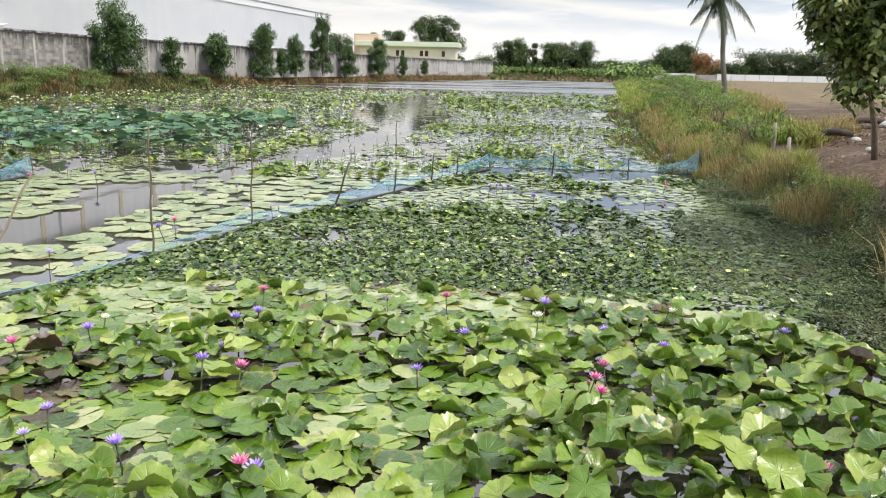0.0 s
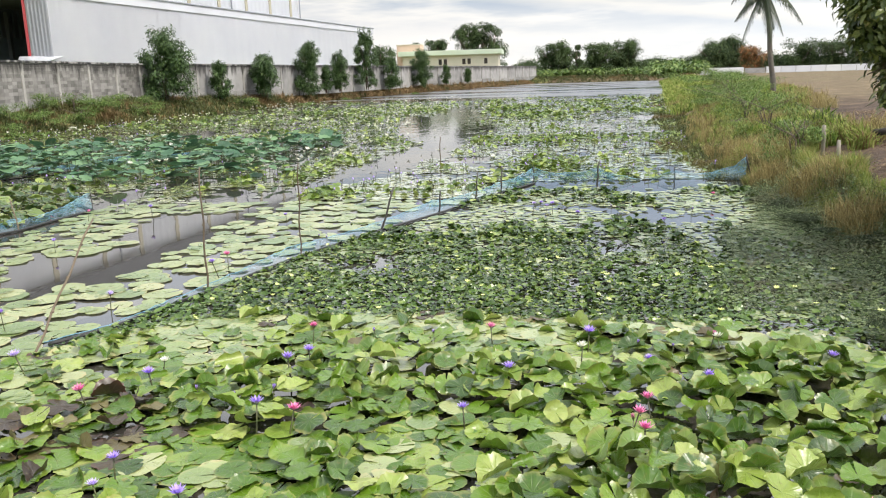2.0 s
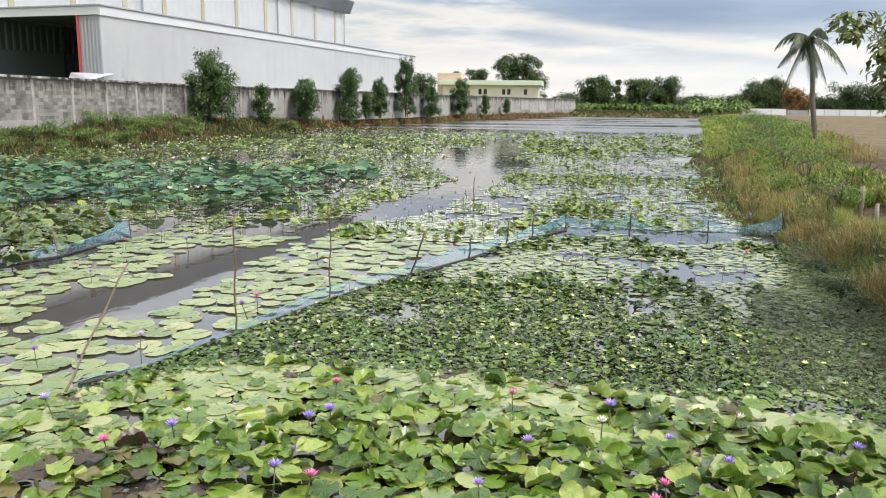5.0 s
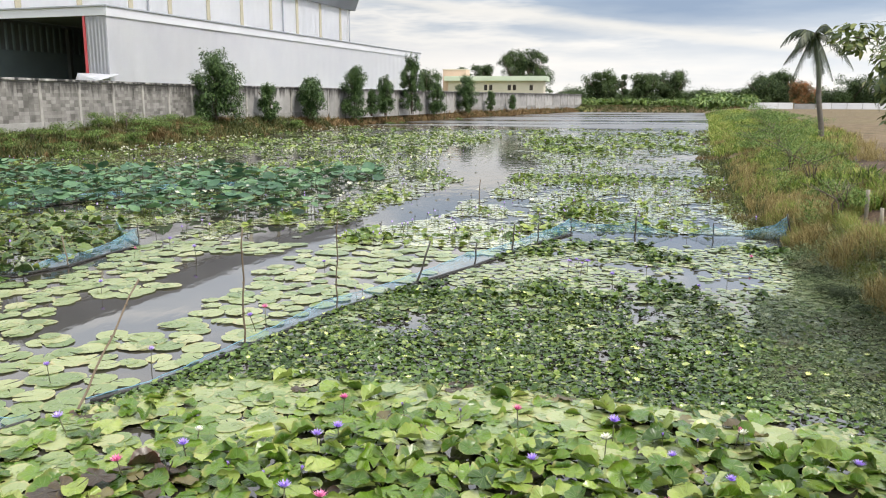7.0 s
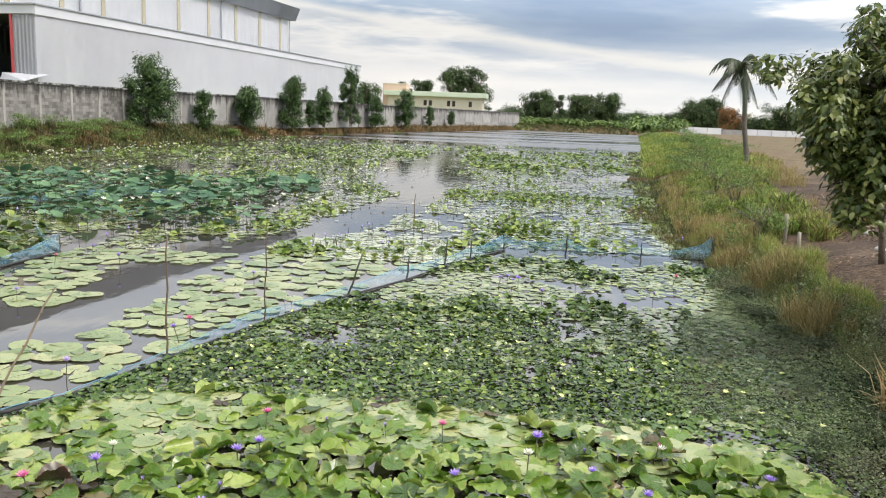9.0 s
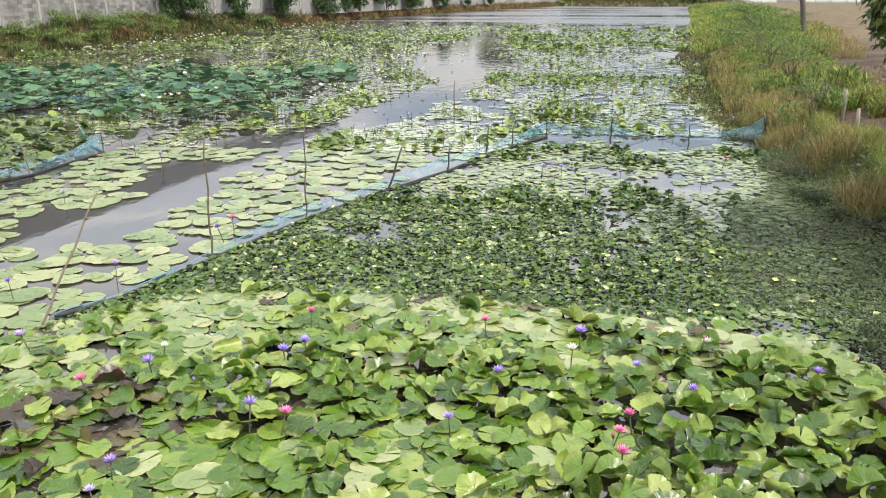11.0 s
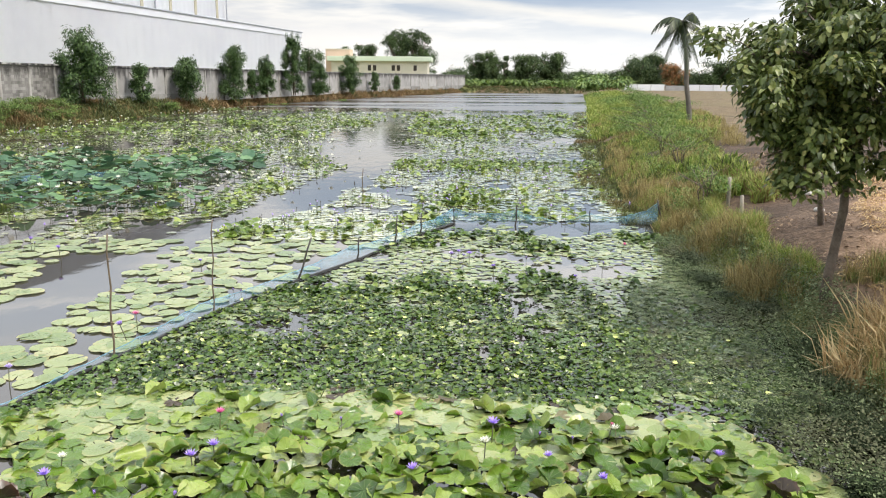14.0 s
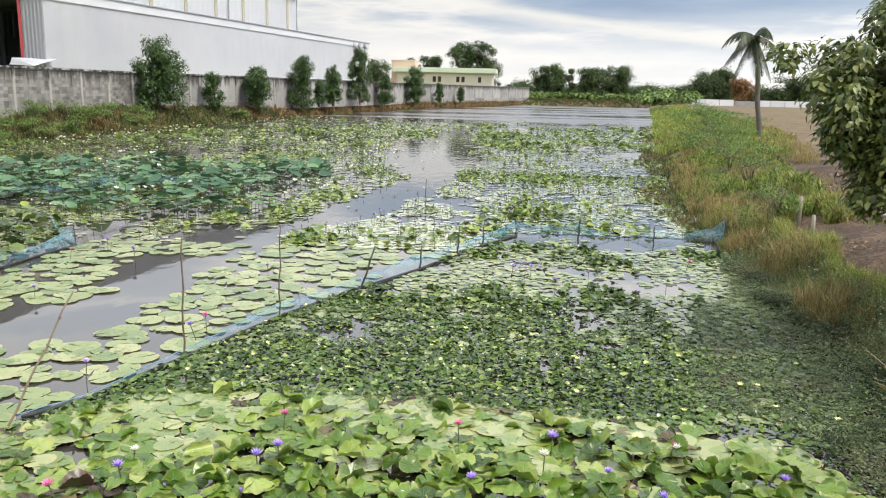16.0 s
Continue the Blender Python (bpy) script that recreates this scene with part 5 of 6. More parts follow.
KIND = {"p": flower_kind("purple", "open violet water lily flower on a thin stem"), "k": flower_kind("pink", "open bright pink water lily flower"),
        "l": flower_kind("lilac", "open pale lilac water lily flower"), "w": flower_kind("white", "open white water lily flower"),
        "b": flower_kind("purple", "closed violet water lily bud", True), "d": flower_kind("pink", "closed dark pink water lily bud", True)}
BLOOMS = {
    "p": ((-1.07, 5.33), (-2.19, 4.89), (-1.14, 4.23), (1.19, 5.78), (1.64, 5.25), (1.97, 4.88), (-1.78, 3.56), (0.25, 4.26), (0.55, 4.96), (-4.33, 6.38), (-5.92, 10.0), (-7.09, 9.1),
          (-6.48, 13.2), (-5.59, 12.5), (-2.97, 8.43), (-3.08, 11.95), (1.15, 12.58), (1.25, 12.5), (1.05, 12.75), (1.57, 11.53), (2.82, 11.13), (-1.21, 3.12), (-0.40, 2.9), (3.29, 4.7), (2.92, 5.19), (-1.17, 5.09)),
    "k": ((-2.5, 4.52), (-1.17, 5.99), (0.37, 5.95), (1.47, 4.41), (1.34, 4.18), (-0.88, 4.14), (-0.53, 2.94), (1.33, 3.89), (2.34, 3.11), (-2.99, 8.88), (-6.76, 12.5), (4.06, 13.5), (-4.56, 5.5)),
    "l": ((-3.4, 5.18), (-3.57, 7.0), (-1.76, 3.25), (2.81, 3.81), (0.95, 12.4)),
    "w": ((1.14, 5.41), (-2.22, 5.23), (-7.9, 10.95), (-7.95, 11.05), (2.26, 5.72)),
    "b": ((-1.71, 4.67), (-1.43, 4.56), (1.87, 5.62), (1.58, 5.68), (-0.09, 5.96), (-0.63, 6.04), (-2.14, 10.26), (-2.05, 10.3), (-1.15, 4.62), (-6.4, 13.2), (0.5, 12.0), (2.2, 12.3), (3.4, 12.0)),
    "d": ((2.2, 5.75), (1.35, 4.17), (-4.5, 5.45)),
}
frng = np.random.default_rng(21)
for kind_key, spots in BLOOMS.items():
    for x, y in spots:
        s = frng.uniform(0.75, 1.1) * (0.8 if kind_key in "bd" else 1.0)
        c = copy_thing(KIND[kind_key], pose(x, y, 0, frng.uniform(-9, 9), frng.uniform(-9, 9), frng.uniform(0, 360)))
        c.scale = (s, s, s * (1.25 if y > 5.2 and x < -3.2 else 1.0))
for ob in KIND.values():
    for c in list(ob.children):
        bpy.data.objects.remove(c)
    bpy.data.objects.remove(ob)


# ---- grass on the banks ----
def spread_grass(name, label, n, rng, mat, place_fn, low, high, wide=0.55, tilt=0.12, shapes=None):
    rows = []
    while len(rows) < n:
        p = place_fn(rng)
        if p is not None:
            rows.append((p[0], p[1], max(-0.05, height(p[0], p[1])), rng.uniform(low, high) * p[2]))
    a = np.array(rows)
    S = np.column_stack([a[:, 3] * wide, a[:, 3] * wide, a[:, 3]])
    ob = scattered(name, shapes or TUFT, a[:, :3], S, M[mat], rng, tilt)
    return tagged(ob, label, "grass")


def right_grass(rng):
    y = 15 + 70 * rng.random() ** 1.8
    d = rng.uniform(-0.35, 1.7 + min(5.5, (y - 15) * 0.17))
    x = float(bend(RIGHT, y)) + d + 0.5 * wavy(y, 2.0, 0.35)
    return (x, y, min(1.0, max(0.22, 0.30 + 0.32 * d)) * max(0.25, 0.75 + 1.1 * wavy(x, y, 0.4, 3.0))) if wavy(x, y, 0.5, 8.0) > -0.5 else None


def stem_patch(rng):
    y = 15.5 + 45 * rng.random() ** 1.6
    x = float(bend(RIGHT, y)) + rng.uniform(-0.1, 3.0 + min(4.0, (y - 15) * 0.15))
    return (x, y, 0.9 + 0.5 * wavy(x, y, 0.5, 3.0)) if wavy(x, y * 0.6, 0.55, 22.0) > 0.08 else None


def edge_grass(rng):
    y = 16.5 + 60 * rng.random() ** 1.7
    x = float(bend(RIGHT, y)) - 0.25 + 1.1 * wavy(y, 7.0, 0.45) + rng.uniform(-0.45, 0.4) * (1 + y / 50)
    return (x, y, 1.0) if wavy(x, y, 0.6, 5.0) > -0.2 else None


def gold_clump(rng):
    cx, cy, rr = ((5.2, 10.5, 0.6), (5.6, 13.0, 0.8), (5.5, 15.0, 0.6))[int(rng.integers(0, 3))]
    a, r = rng.uniform(0, 6.28), rng.random() ** 0.6 * rr
    return (cx + 0.5 * r * math.cos(a), cy + r * math.sin(a), 1.0)


def right_dry(rng):
    y = rng.uniform(9.8, 19.0)
    d = rng.uniform(-0.1, 0.75 + 0.5 * wavy(y, 3.0, 0.6))
    x = float(bend(RIGHT, y)) + d
    return (x, y, min(1.0, 0.55 + 0.5 * d) * (0.8 + 0.6 * wavy(x, y, 0.7, 1.0))) if wavy(x, y, 0.9, 4.0) > -0.5 else None


def near_dry(rng):
    a, r = rng.uniform(0, 6.28), rng.random() ** 0.6
    return (5.55 + 0.75 * r * math.cos(a), 6.9 + 0.8 * r * math.sin(a), 1.0)


def thin_dry(rng):
    y = rng.uniform(4.5, 12.0)
    x = float(bend(RIGHT, y)) + rng.uniform(0.2, 1.7)
    return (x, y, 1.0) if wavy(x, y, 0.8, 15.0) > 0.12 else None


def left_grass(rng):
    y = 26 + 145 * rng.random() ** 1.5
    d = rng.uniform(-0.5, 3.8)
    x = float(bend(LEFT, y)) - d
    return (x, y, 0.8 + 0.5 * wavy(x, y, 0.25, 5.0)) if wavy(x, y, 0.3, 2.0) > -0.45 else None


def near_left(rng):
    a, r = rng.uniform(0, 6.28), rng.random() ** 0.5
    return (-3.75 + 0.75 * r * math.cos(a), 3.7 + 0.5 * r * math.sin(a), 1.0)


M["dry_bank"] = leaf_material("brown_bank_grass", [(0.05, (0.10, 0.06, 0.03)), (0.5, (0.24, 0.155, 0.07)), (0.95, (0.38, 0.27, 0.13))], 0.65, 0.3, 0.2)
M["shrub"] = leaf_material("light_shrub_leaf", [(0.05, (0.045, 0.09, 0.02)), (0.5, (0.12, 0.20, 0.045)), (0.95, (0.30, 0.37, 0.12))], 0.6, 0.2, 0.2)
M["straw"] = leaf_material("orange_straw", [(0.05, (0.30, 0.19, 0.085)), (0.5, (0.58, 0.41, 0.20)), (0.95, (0.78, 0.64, 0.38))], 0.6, 0.3, 0.3)
GRNG = np.random.default_rng(31)
spread_grass("bank_grass", "tall green grass overhanging the pond's edge", 12500, GRNG, "grass", right_grass, 0.18, 0.48, 1.2, 0.4)
spread_grass("dark_bank_grass", "darker rank grass among the bright bank grass", 4500, GRNG, "bank_grass", right_grass, 0.20, 0.50, 1.1, 0.35)
spread_grass("dry_bank_grass", "dry yellow grass along the bank", 1000, GRNG, "dry_grass", right_dry, 0.22, 0.55, 0.9, 0.28, TUFT_FINE)
spread_grass("green_bank_grass", "green blades among the dry bank grass", 3200, GRNG, "grass", right_dry, 0.22, 0.5, 0.9, 0.28, TUFT_FINE)
spread_grass("dry_stems", "patches of tall straw-coloured stems in green grass", 1200, GRNG, "dry_grass", stem_patch, 0.3, 0.65, 0.8, 0.25, TUFT_FINE)
spread_grass("edge_grass", "ragged green grass hanging over the water's edge", 2800, GRNG, "bank_grass", edge_grass, 0.08, 0.26, 1.5, 0.8)
spread_grass("golden_grass_clumps", "tall golden grass clumps round the posts", 420, GRNG, "dry_grass", gold_clump, 0.3, 0.62, 0.75, 0.3, TUFT_FINE)
spread_grass("dry_grass_clump", "drooping clump of straw-coloured dry grass", 480, GRNG, "straw", near_dry, 0.15, 0.55, 1.3, 0.65, TUFT_FINE)
spread_grass("thin_bank_grass", "thin dry stalks on bare soil", 260, GRNG, "dry_grass", thin_dry, 0.2, 0.55, 0.8, 0.25, TUFT_FINE)
spread_grass("thin_green_weeds", "sparse green weeds on bare soil", 230, GRNG, "shrub", thin_dry, 0.12, 0.42, 1.0, 0.4, TUFT_FINE)
spread_grass("far_bank_grass", "rough green and brown grass below the wall", 9000, GRNG, "bank_grass", left_grass, 0.35, 0.8, 1.2, 0.35)
spread_grass("dry_far_grass", "brown dry grass at the foot of the far bank", 4600, GRNG, "dry_bank", left_grass, 0.2, 0.5, 1.4, 0.5)
spread_grass("brown_end_grass", "orange-brown dry growth on the far bank", 2600, GRNG, "dry_bank", lambda r: (lambda y: (float(bend(LEFT, y)) - r.uniform(-0.6, 2.6), y, 1.0))(r.uniform(75, 176)), 0.35, 0.9, 1.4, 0.5)
spread_grass("near_weeds", "yellowing grass at the near water's edge", 260, GRNG, "grass", near_left, 0.15, 0.35, 0.9, 0.4, TUFT_FINE)
spread_grass("end_bank_grass", "low grass on the pond's far end", 1500, GRNG, "bank_grass", lambda r: (r.uniform(5, 40), FAR_EDGE + r.uniform(-0.5, 6), 1.0), 0.3, 0.7, 1.2)


def far_right_scrub(rng):
    y = rng.uniform(40, 150)
    x = float(bend(RIGHT, y)) + rng.uniform(-0.3, 5.5)
    return (x, y, 1.0 + 0.5 * wavy(x, y, 0.15, 2.0))


spread_grass("far_scrub_grass", "green scrub grass along the far bank", 3600, GRNG, "grass", far_right_scrub, 0.22, 0.55, 1.5, 0.4)


# ---- bushes, trees and palms ----
def leaf_cloud(name, lumps, count, size, mat, parent, rng, templates=None, droop=0.35, label=""):
    """Leaves over the outer part of several lumps (centre, radii)."""
    templates = templates or LEAF
    vol = np.array([a * b * c for _, (a, b, c) in lumps]) ** 0.67
    which = rng.choice(len(lumps), count, p=vol / vol.sum())
    C = np.array([l[0] for l in lumps])[which]
    R = np.array([l[1] for l in lumps])[which]
    d = rng.normal(0, 1, (count, 3))
    d /= np.linalg.norm(d, axis=1)[:, None]
    r = rng.random(count) ** 0.42 * (1 + 0.22 * np.sin(d[:, 0] * 7 + C[:, 0]) * np.cos(d[:, 2] * 6 + C[:, 1]))
    P = C + d * R * r[:, None]
    A = scatter(templates, P, rng.uniform(0.7, 1.3, count) * size, np.arctan2(d[:, 1], d[:, 0]) + rng.normal(0, 0.7, count),
                np.clip(rng.normal(droop, 0.45, count), -0.6, 1.5), rng.uniform(0, 6.283, count) * 0 + np.arctan2(d[:, 1], d[:, 0]), rng.integers(0, len(templates), count))
    return link(name, tri_mesh(name, A[0], A[1]), mat, parent, label)


def bush(x, y, z0, z1, width, rng, name="wall_bush", label="dark green leafy bush growing against the wall"):
    w = thing(name, x, y, z0, label, "bush", "bushes along the wall")
    h = (z1 - z0) * 0.94
    stems = [([(rng.normal(0, 0.1), rng.normal(0, 0.1), -0.3), (rng.normal(0, 0.15), rng.normal(0, 0.15), h * 0.4), (rng.normal(0, width * 0.2), rng.normal(0, width * 0.15), h * 0.8)], [0.06, 0.045, 0.02]) for _ in range(4)]
    tube_part("trunk", stems, M["bark"], w, sides=5)
    lumps = []
    for i in range(60):
        f = rng.uniform(0.03, 0.97)
        s = width * 0.5 * min(1.0, 2.2 * (1.03 - f) ** 0.75) * (0.72 + 0.28 * min(1.0, f / 0.3)) * rng.uniform(0.75, 1.15)
        a, q = rng.uniform(0, 6.283), rng.uniform(0.1, 0.85)
        k = width * rng.uniform(0.08, 0.17)
        lumps.append(((s * q * math.cos(a), s * q * math.sin(a), h * f), (k, k, k * rng.uniform(0.8, 1.5))))
    for i in range(9):
        a = rng.uniform(0, 6.283)
        lumps.append(((width * 0.2 * math.cos(a), width * 0.2 * math.sin(a), h * rng.uniform(0.85, 1.05)), (0.12, 0.12, h * 0.09)))
    leaf_cloud("crown", lumps, int(1800 + 560 * width * h), 0.21, M["bush"], w, rng)


TR = np.random.default_rng(41)
for x, y, z0, z1, wd in ((-24.4, 56.8, 1.2, 6.3, 3.6), (-23.0, 64.1, 1.2, 4.0, 1.7), (-21.5, 71.3, 1.2, 4.8, 2.9), (-19.7, 80.5, 1.2, 6.0, 3.0), (-18.9, 84.4, 1.2, 3.7, 1.1), (-18.2, 88.1, 1.2, 5.3, 2.1),
                         (-16.6, 96.1, 1.2, 7.9, 2.7), (-14.8, 104.9, 1.2, 5.0, 2.5), (-12.3, 117.5, 1.2, 6.1, 3.4), (-9.5, 128.3, 1.2, 4.0, 1.4), (-6.6, 137.4, 1.2, 3.4, 1.3)):
    bush(x, y, z0, z1, wd * 1.2, TR)


def bank_shrub(x, y, h, width, rng, mat, label):
    z = height(x, y)
    h, width = (h * 1.25, width * 1.35) if x > 0 and y > 20 else (h, width)
    w = thing("bank_shrub", x, y, z, label, "shrub", "shrubs on the bank")
    for _ in range(6):
        tube_part("stem", [([(0, 0, -0.1), (rng.normal(0, 0.1), rng.normal(0, 0.1), h * 0.5), (rng.normal(0, width * 0.3), rng.normal(0, width * 0.3), h * 0.9)], [0.02, 0.014, 0.006])], M["bark"], w, sides=4)
    lumps = [((rng.normal(0, width * 0.28), rng.normal(0, width * 0.28), h * rng.uniform(0.1, 0.85)), (width * rng.uniform(0.15, 0.3), width * rng.uniform(0.15, 0.3), h * rng.uniform(0.1, 0.22))) for _ in range(9)]
    leaf_cloud("foliage", lumps, int((500 + 500 * width * h) * (2.2 if y < 20 else 1.3)), 0.055 + 0.04 * min(2.0, max(0, y - 15) / 30), M[mat], w, rng, droop=0.1)


for x, y, h, wd, mat, label in ((6.1, 15.5, 0.95, 1.1, "shrub", "feathery green shrub beside the soil path"), (6.7, 16.8, 0.6, 1.0, "shrub", "low green shrub beside the soil path"), (7.6, 22.0, 0.8, 1.4, "shrub", "dark green shrub among tall grass"),
                                (8.4, 27.0, 0.9, 1.8, "shrub", "dark green shrub among tall grass"), (9.4, 31.0, 0.9, 2.0, "shrub", "light green shrub on the bank"), (10.4, 36.0, 1.1, 2.6, "shrub", "dark green shrub on the bank"),
                                (10.2, 40.0, 1.0, 2.2, "shrub", "light green shrub on the bank"), (12.3, 45.0, 1.2, 3.0, "shrub", "dark green shrub near the palm"), (14.6, 52.0, 1.2, 3.0, "shrub", "light green shrub on the far bank"),
                                (6.9, 18.5, 0.55, 1.0, "shrub", "light green shrub among yellow grass"), (16.0, 62.0, 1.3, 3.4, "shrub", "dark green shrub on the far bank"), (20.0, 82.0, 1.4, 4.0, "shrub", "light green shrub on the far bank"),
                                (7.2, 8.2, 0.55, 0.9, "shrub", "small green shrub on dry soil"), (6.5, 7.6, 0.45, 0.7, "shrub", "small green shrub on dry soil")):
    bank_shrub(x, y, h, wd, TR, mat, label)
for x, y, h, wd in ((-23.6, 36.5, 0.9, 2.2), (-23.9, 40.0, 1.2, 2.6), (-23.8, 43.5, 1.0, 2.0), (-24.0, 46.0, 1.2, 2.2), (-23.5, 50.0, 0.8, 2.0), (-25.2, 33.0, 0.9, 2.0), (-22.0, 66.0, 0.9, 2.4), (-19.5, 76.0, 0.8, 2.0), (-25.0, 36.0, 0.8, 1.8), (-24.9, 38.6, 1.1, 2.0), (-25.0, 41.8, 1.3, 2.0), (-24.8, 44.6, 1.5, 2.0), (-24.7, 48.5, 1.0, 2.2), (-24.2, 53.0, 0.9, 2.4), (-17.6, 90.0, 0.8, 2.4), (-14.0, 108.0, 0.8, 2.6)):
    bank_shrub(x, y, h, wd, TR, "shrub", "weedy green shrub on the bank below the wall")


M["bush_weed"] = leaf_material("bushy_weed_leaf", [(0.05, (0.010, 0.020, 0.007)), (0.5, (0.036, 0.054, 0.022)), (0.95, (0.13, 0.16, 0.08))], 0.65, 0.2, 0.1)


def weed_clump(x, y, h, width, rng):
    w = thing("weed_clump", x, y, 0.0, "bushy grey-green water weed at the bank's foot", "water weed", "weed clumps")
    for _ in range(6):
        tube_part("stem", [([(0, 0, -0.1), (rng.normal(0, 0.08), rng.normal(0, 0.08), h * 0.5), (rng.normal(0, width * 0.3), rng.normal(0, width * 0.3), h * 0.9)], [0.008, 0.006, 0.003])], M["stem"], w, sides=4)
    lumps = [((rng.normal(0, width * 0.3), rng.normal(0, width * 0.3), h * rng.uniform(0.05, 0.8)), (width * rng.uniform(0.15, 0.3), width * rng.uniform(0.15, 0.3), h * rng.uniform(0.1, 0.2))) for _ in range(10)]
    leaf_cloud("foliage", lumps, int(8000 * width), 0.030, M["bush_weed"], w, rng, droop=0.1)


for x, y, h, wd in ((4.35, 6.35, 0.32, 0.75), (4.75, 6.0, 0.36, 0.8), (4.55, 5.45, 0.34, 0.8), (4.25, 5.0, 0.28, 0.7), (4.8, 5.1, 0.40, 0.8), (4.45, 4.5, 0.34, 0.8), (4.9, 4.5, 0.42, 0.8), (4.3, 4.0, 0.3, 0.8), (4.8, 3.8, 0.4, 0.8),
                    (4.95, 8.0, 0.24, 0.7), (5.0, 9.6, 0.24, 0.8), (5.15, 11.2, 0.24, 0.9), (5.2, 12.8, 0.22, 0.9), (4.9, 7.1, 0.26, 0.6)):
    weed_clump(x, y, h, wd, TR)


def round_tree(x, y, z0, height_m, width, rng, mat="far_leaf", name="distant_tree", label="dark green tree on the horizon", group="distant trees", leaf=0.8, slim=False):
    w = thing(name, x, y, z0, label, "tree", group)
    th = height_m * (0.32 if not slim else 0.15)
    limbs = [([(0, 0, -0.5), (rng.normal(0, 0.1), 0, th), (rng.normal(0, 0.3), 0, height_m * 0.75)], [0.035 * height_m, 0.026 * height_m, 0.008 * height_m])]
    for _ in range(5):
        a = rng.uniform(0, 6.28)
        limbs.append(([(0, 0, th * rng.uniform(0.7, 1.2)), (width * 0.22 * math.cos(a), width * 0.22 * math.sin(a), height_m * 0.55), (width * 0.36 * math.cos(a), width * 0.36 * math.sin(a), height_m * 0.72)], [0.018 * height_m, 0.012 * height_m, 0.004 * height_m]))
    tube_part("trunk", limbs, M["bark"], w, sides=5)
    lumps = []
    for _ in range(64 if not slim else 18):
        f = rng.uniform(0.05, 0.86)
        s = width * 0.5 * math.sqrt(max(0.10, 1 - ((f - 0.5) / 0.55) ** 2)) * rng.uniform(0.7, 1.15) * (1.1 - f if slim else 1.0)
        a, q = rng.uniform(0, 6.28), rng.uniform(0.1, 0.9)
        k = width * rng.uniform(0.08, 0.16)
        lumps.append(((s * q * math.cos(a), s * q * math.sin(a), height_m * f), (k, k, k * rng.uniform(0.7, 1.2))))
    leaf_cloud("crown", lumps, int(2400 + 70 * width * height_m), leaf * 0.62, M[mat], w, rng)


EYE_X, EYE_Y = 0.64, -0.65
for r, d, h, wd in ((-0.215, 205, 8.5, 9), (-0.19, 200, 9.5, 10), (-0.16, 198, 10, 10), (-0.115, 210, 10.5, 7), (-0.088, 215, 11.5, 8), (-0.047, 195, 14.2, 10), (-0.024, 198, 15.3, 9), (0.012, 215, 7, 8), (0.03, 220, 7, 9),
                    (0.052, 205, 9.0, 9), (0.066, 212, 8.5, 7), (0.094, 225, 7, 8), (0.108, 205, 9.0, 9), (0.126, 215, 9.2, 10), (0.142, 210, 9.0, 10), (0.16, 225, 6.3, 9), (0.178, 220, 6.6, 10), (0.20, 222, 6.2, 10),
                    (0.222, 215, 7, 11), (0.243, 205, 8.4, 12), (0.262, 208, 8.6, 11), (0.275, 220, 7.6, 9), (0.315, 215, 7.5, 11), (0.345, 210, 8.2, 12), (0.38, 205, 8.2, 12), (0.42, 200, 8.5, 12), (0.46, 195, 8.2, 12),
                    (0.50, 190, 8.2, 12), (0.54, 185, 8, 11), (0.58, 180, 8, 11), (0.63, 178, 8, 12), (0.69, 170, 8, 12), (0.078, 230, 6.5, 10), (0.17, 235, 7, 12), (0.29, 230, 7.5, 12)):
    round_tree(EYE_X + r * d, EYE_Y + d, 1.0, h * (TR.uniform(0.92, 1.06) if h > 7.8 or r < 0 else TR.uniform(0.5, 0.7)), wd * (1.0 if h > 7.8 else 1.2), TR)
for i in range(40):
    q, d = -0.02 + 0.0185 * i, TR.uniform(228, 240)
    round_tree(EYE_X + q * d, EYE_Y + d, 0.8, TR.uniform(2.0, 3.4), TR.uniform(8, 12), TR, name="distant_bush", label="low dark green thicket on the horizon", group="distant thickets", leaf=0.9)
round_tree(EYE_X + 0.0815 * 190, EYE_Y + 190, 1.0, 8.3, 3.0, TR, label="narrow dark conical tree on the horizon", slim=True)
round_tree(EYE_X + 0.287 * 195, EYE_Y + 195, 1.6, 5.6, 7.5, TR, "flame", "flame_tree", "tree covered in orange-red blossom", leaf=0.7)
for x, y, h, wd in ((30.5, 155, 3.2, 6.0), (33.5, 152, 2.9, 6.0), (28.8, 149, 2.2, 4.0)):
    w = thing("banana_clump", x, y, 0.9, "clump of arching banana leaves by the water", "banana plant", "banana plants")
    leaf_cloud("leaves", [((TR.normal(0, wd * 0.25), TR.normal(0, 1.0), h * TR.uniform(0.35, 0.75)), (wd * 0.25, wd * 0.22, h * 0.3)) for _ in range(6)], 420, 1.0, M["banana"], w, TR, droop=0.2)
for i in range(34):
    r, d = -0.005 + 0.0072 * i + TR.normal(0, 0.002), TR.uniform(183, 190)
    w = thing("banana_plant", EYE_X + r * d, EYE_Y + d, 1.0, "bright green banana plant in a row", "banana plant", "banana plants")
    leaf_cloud("leaves", [((0, 0, TR.uniform(0.8, 1.3)), (1.1, 1.1, 0.8)), ((TR.normal(0, 0.6), 0, 1.3), (0.8, 0.8, 0.6))], 90, 1.0, M["banana"], w, TR, droop=0.1)
    tube_part("stem", [([(0, 0, -0.3), (0.05, 0, 1.3)], [0.14, 0.08])], M["banana"], w, sides=6)


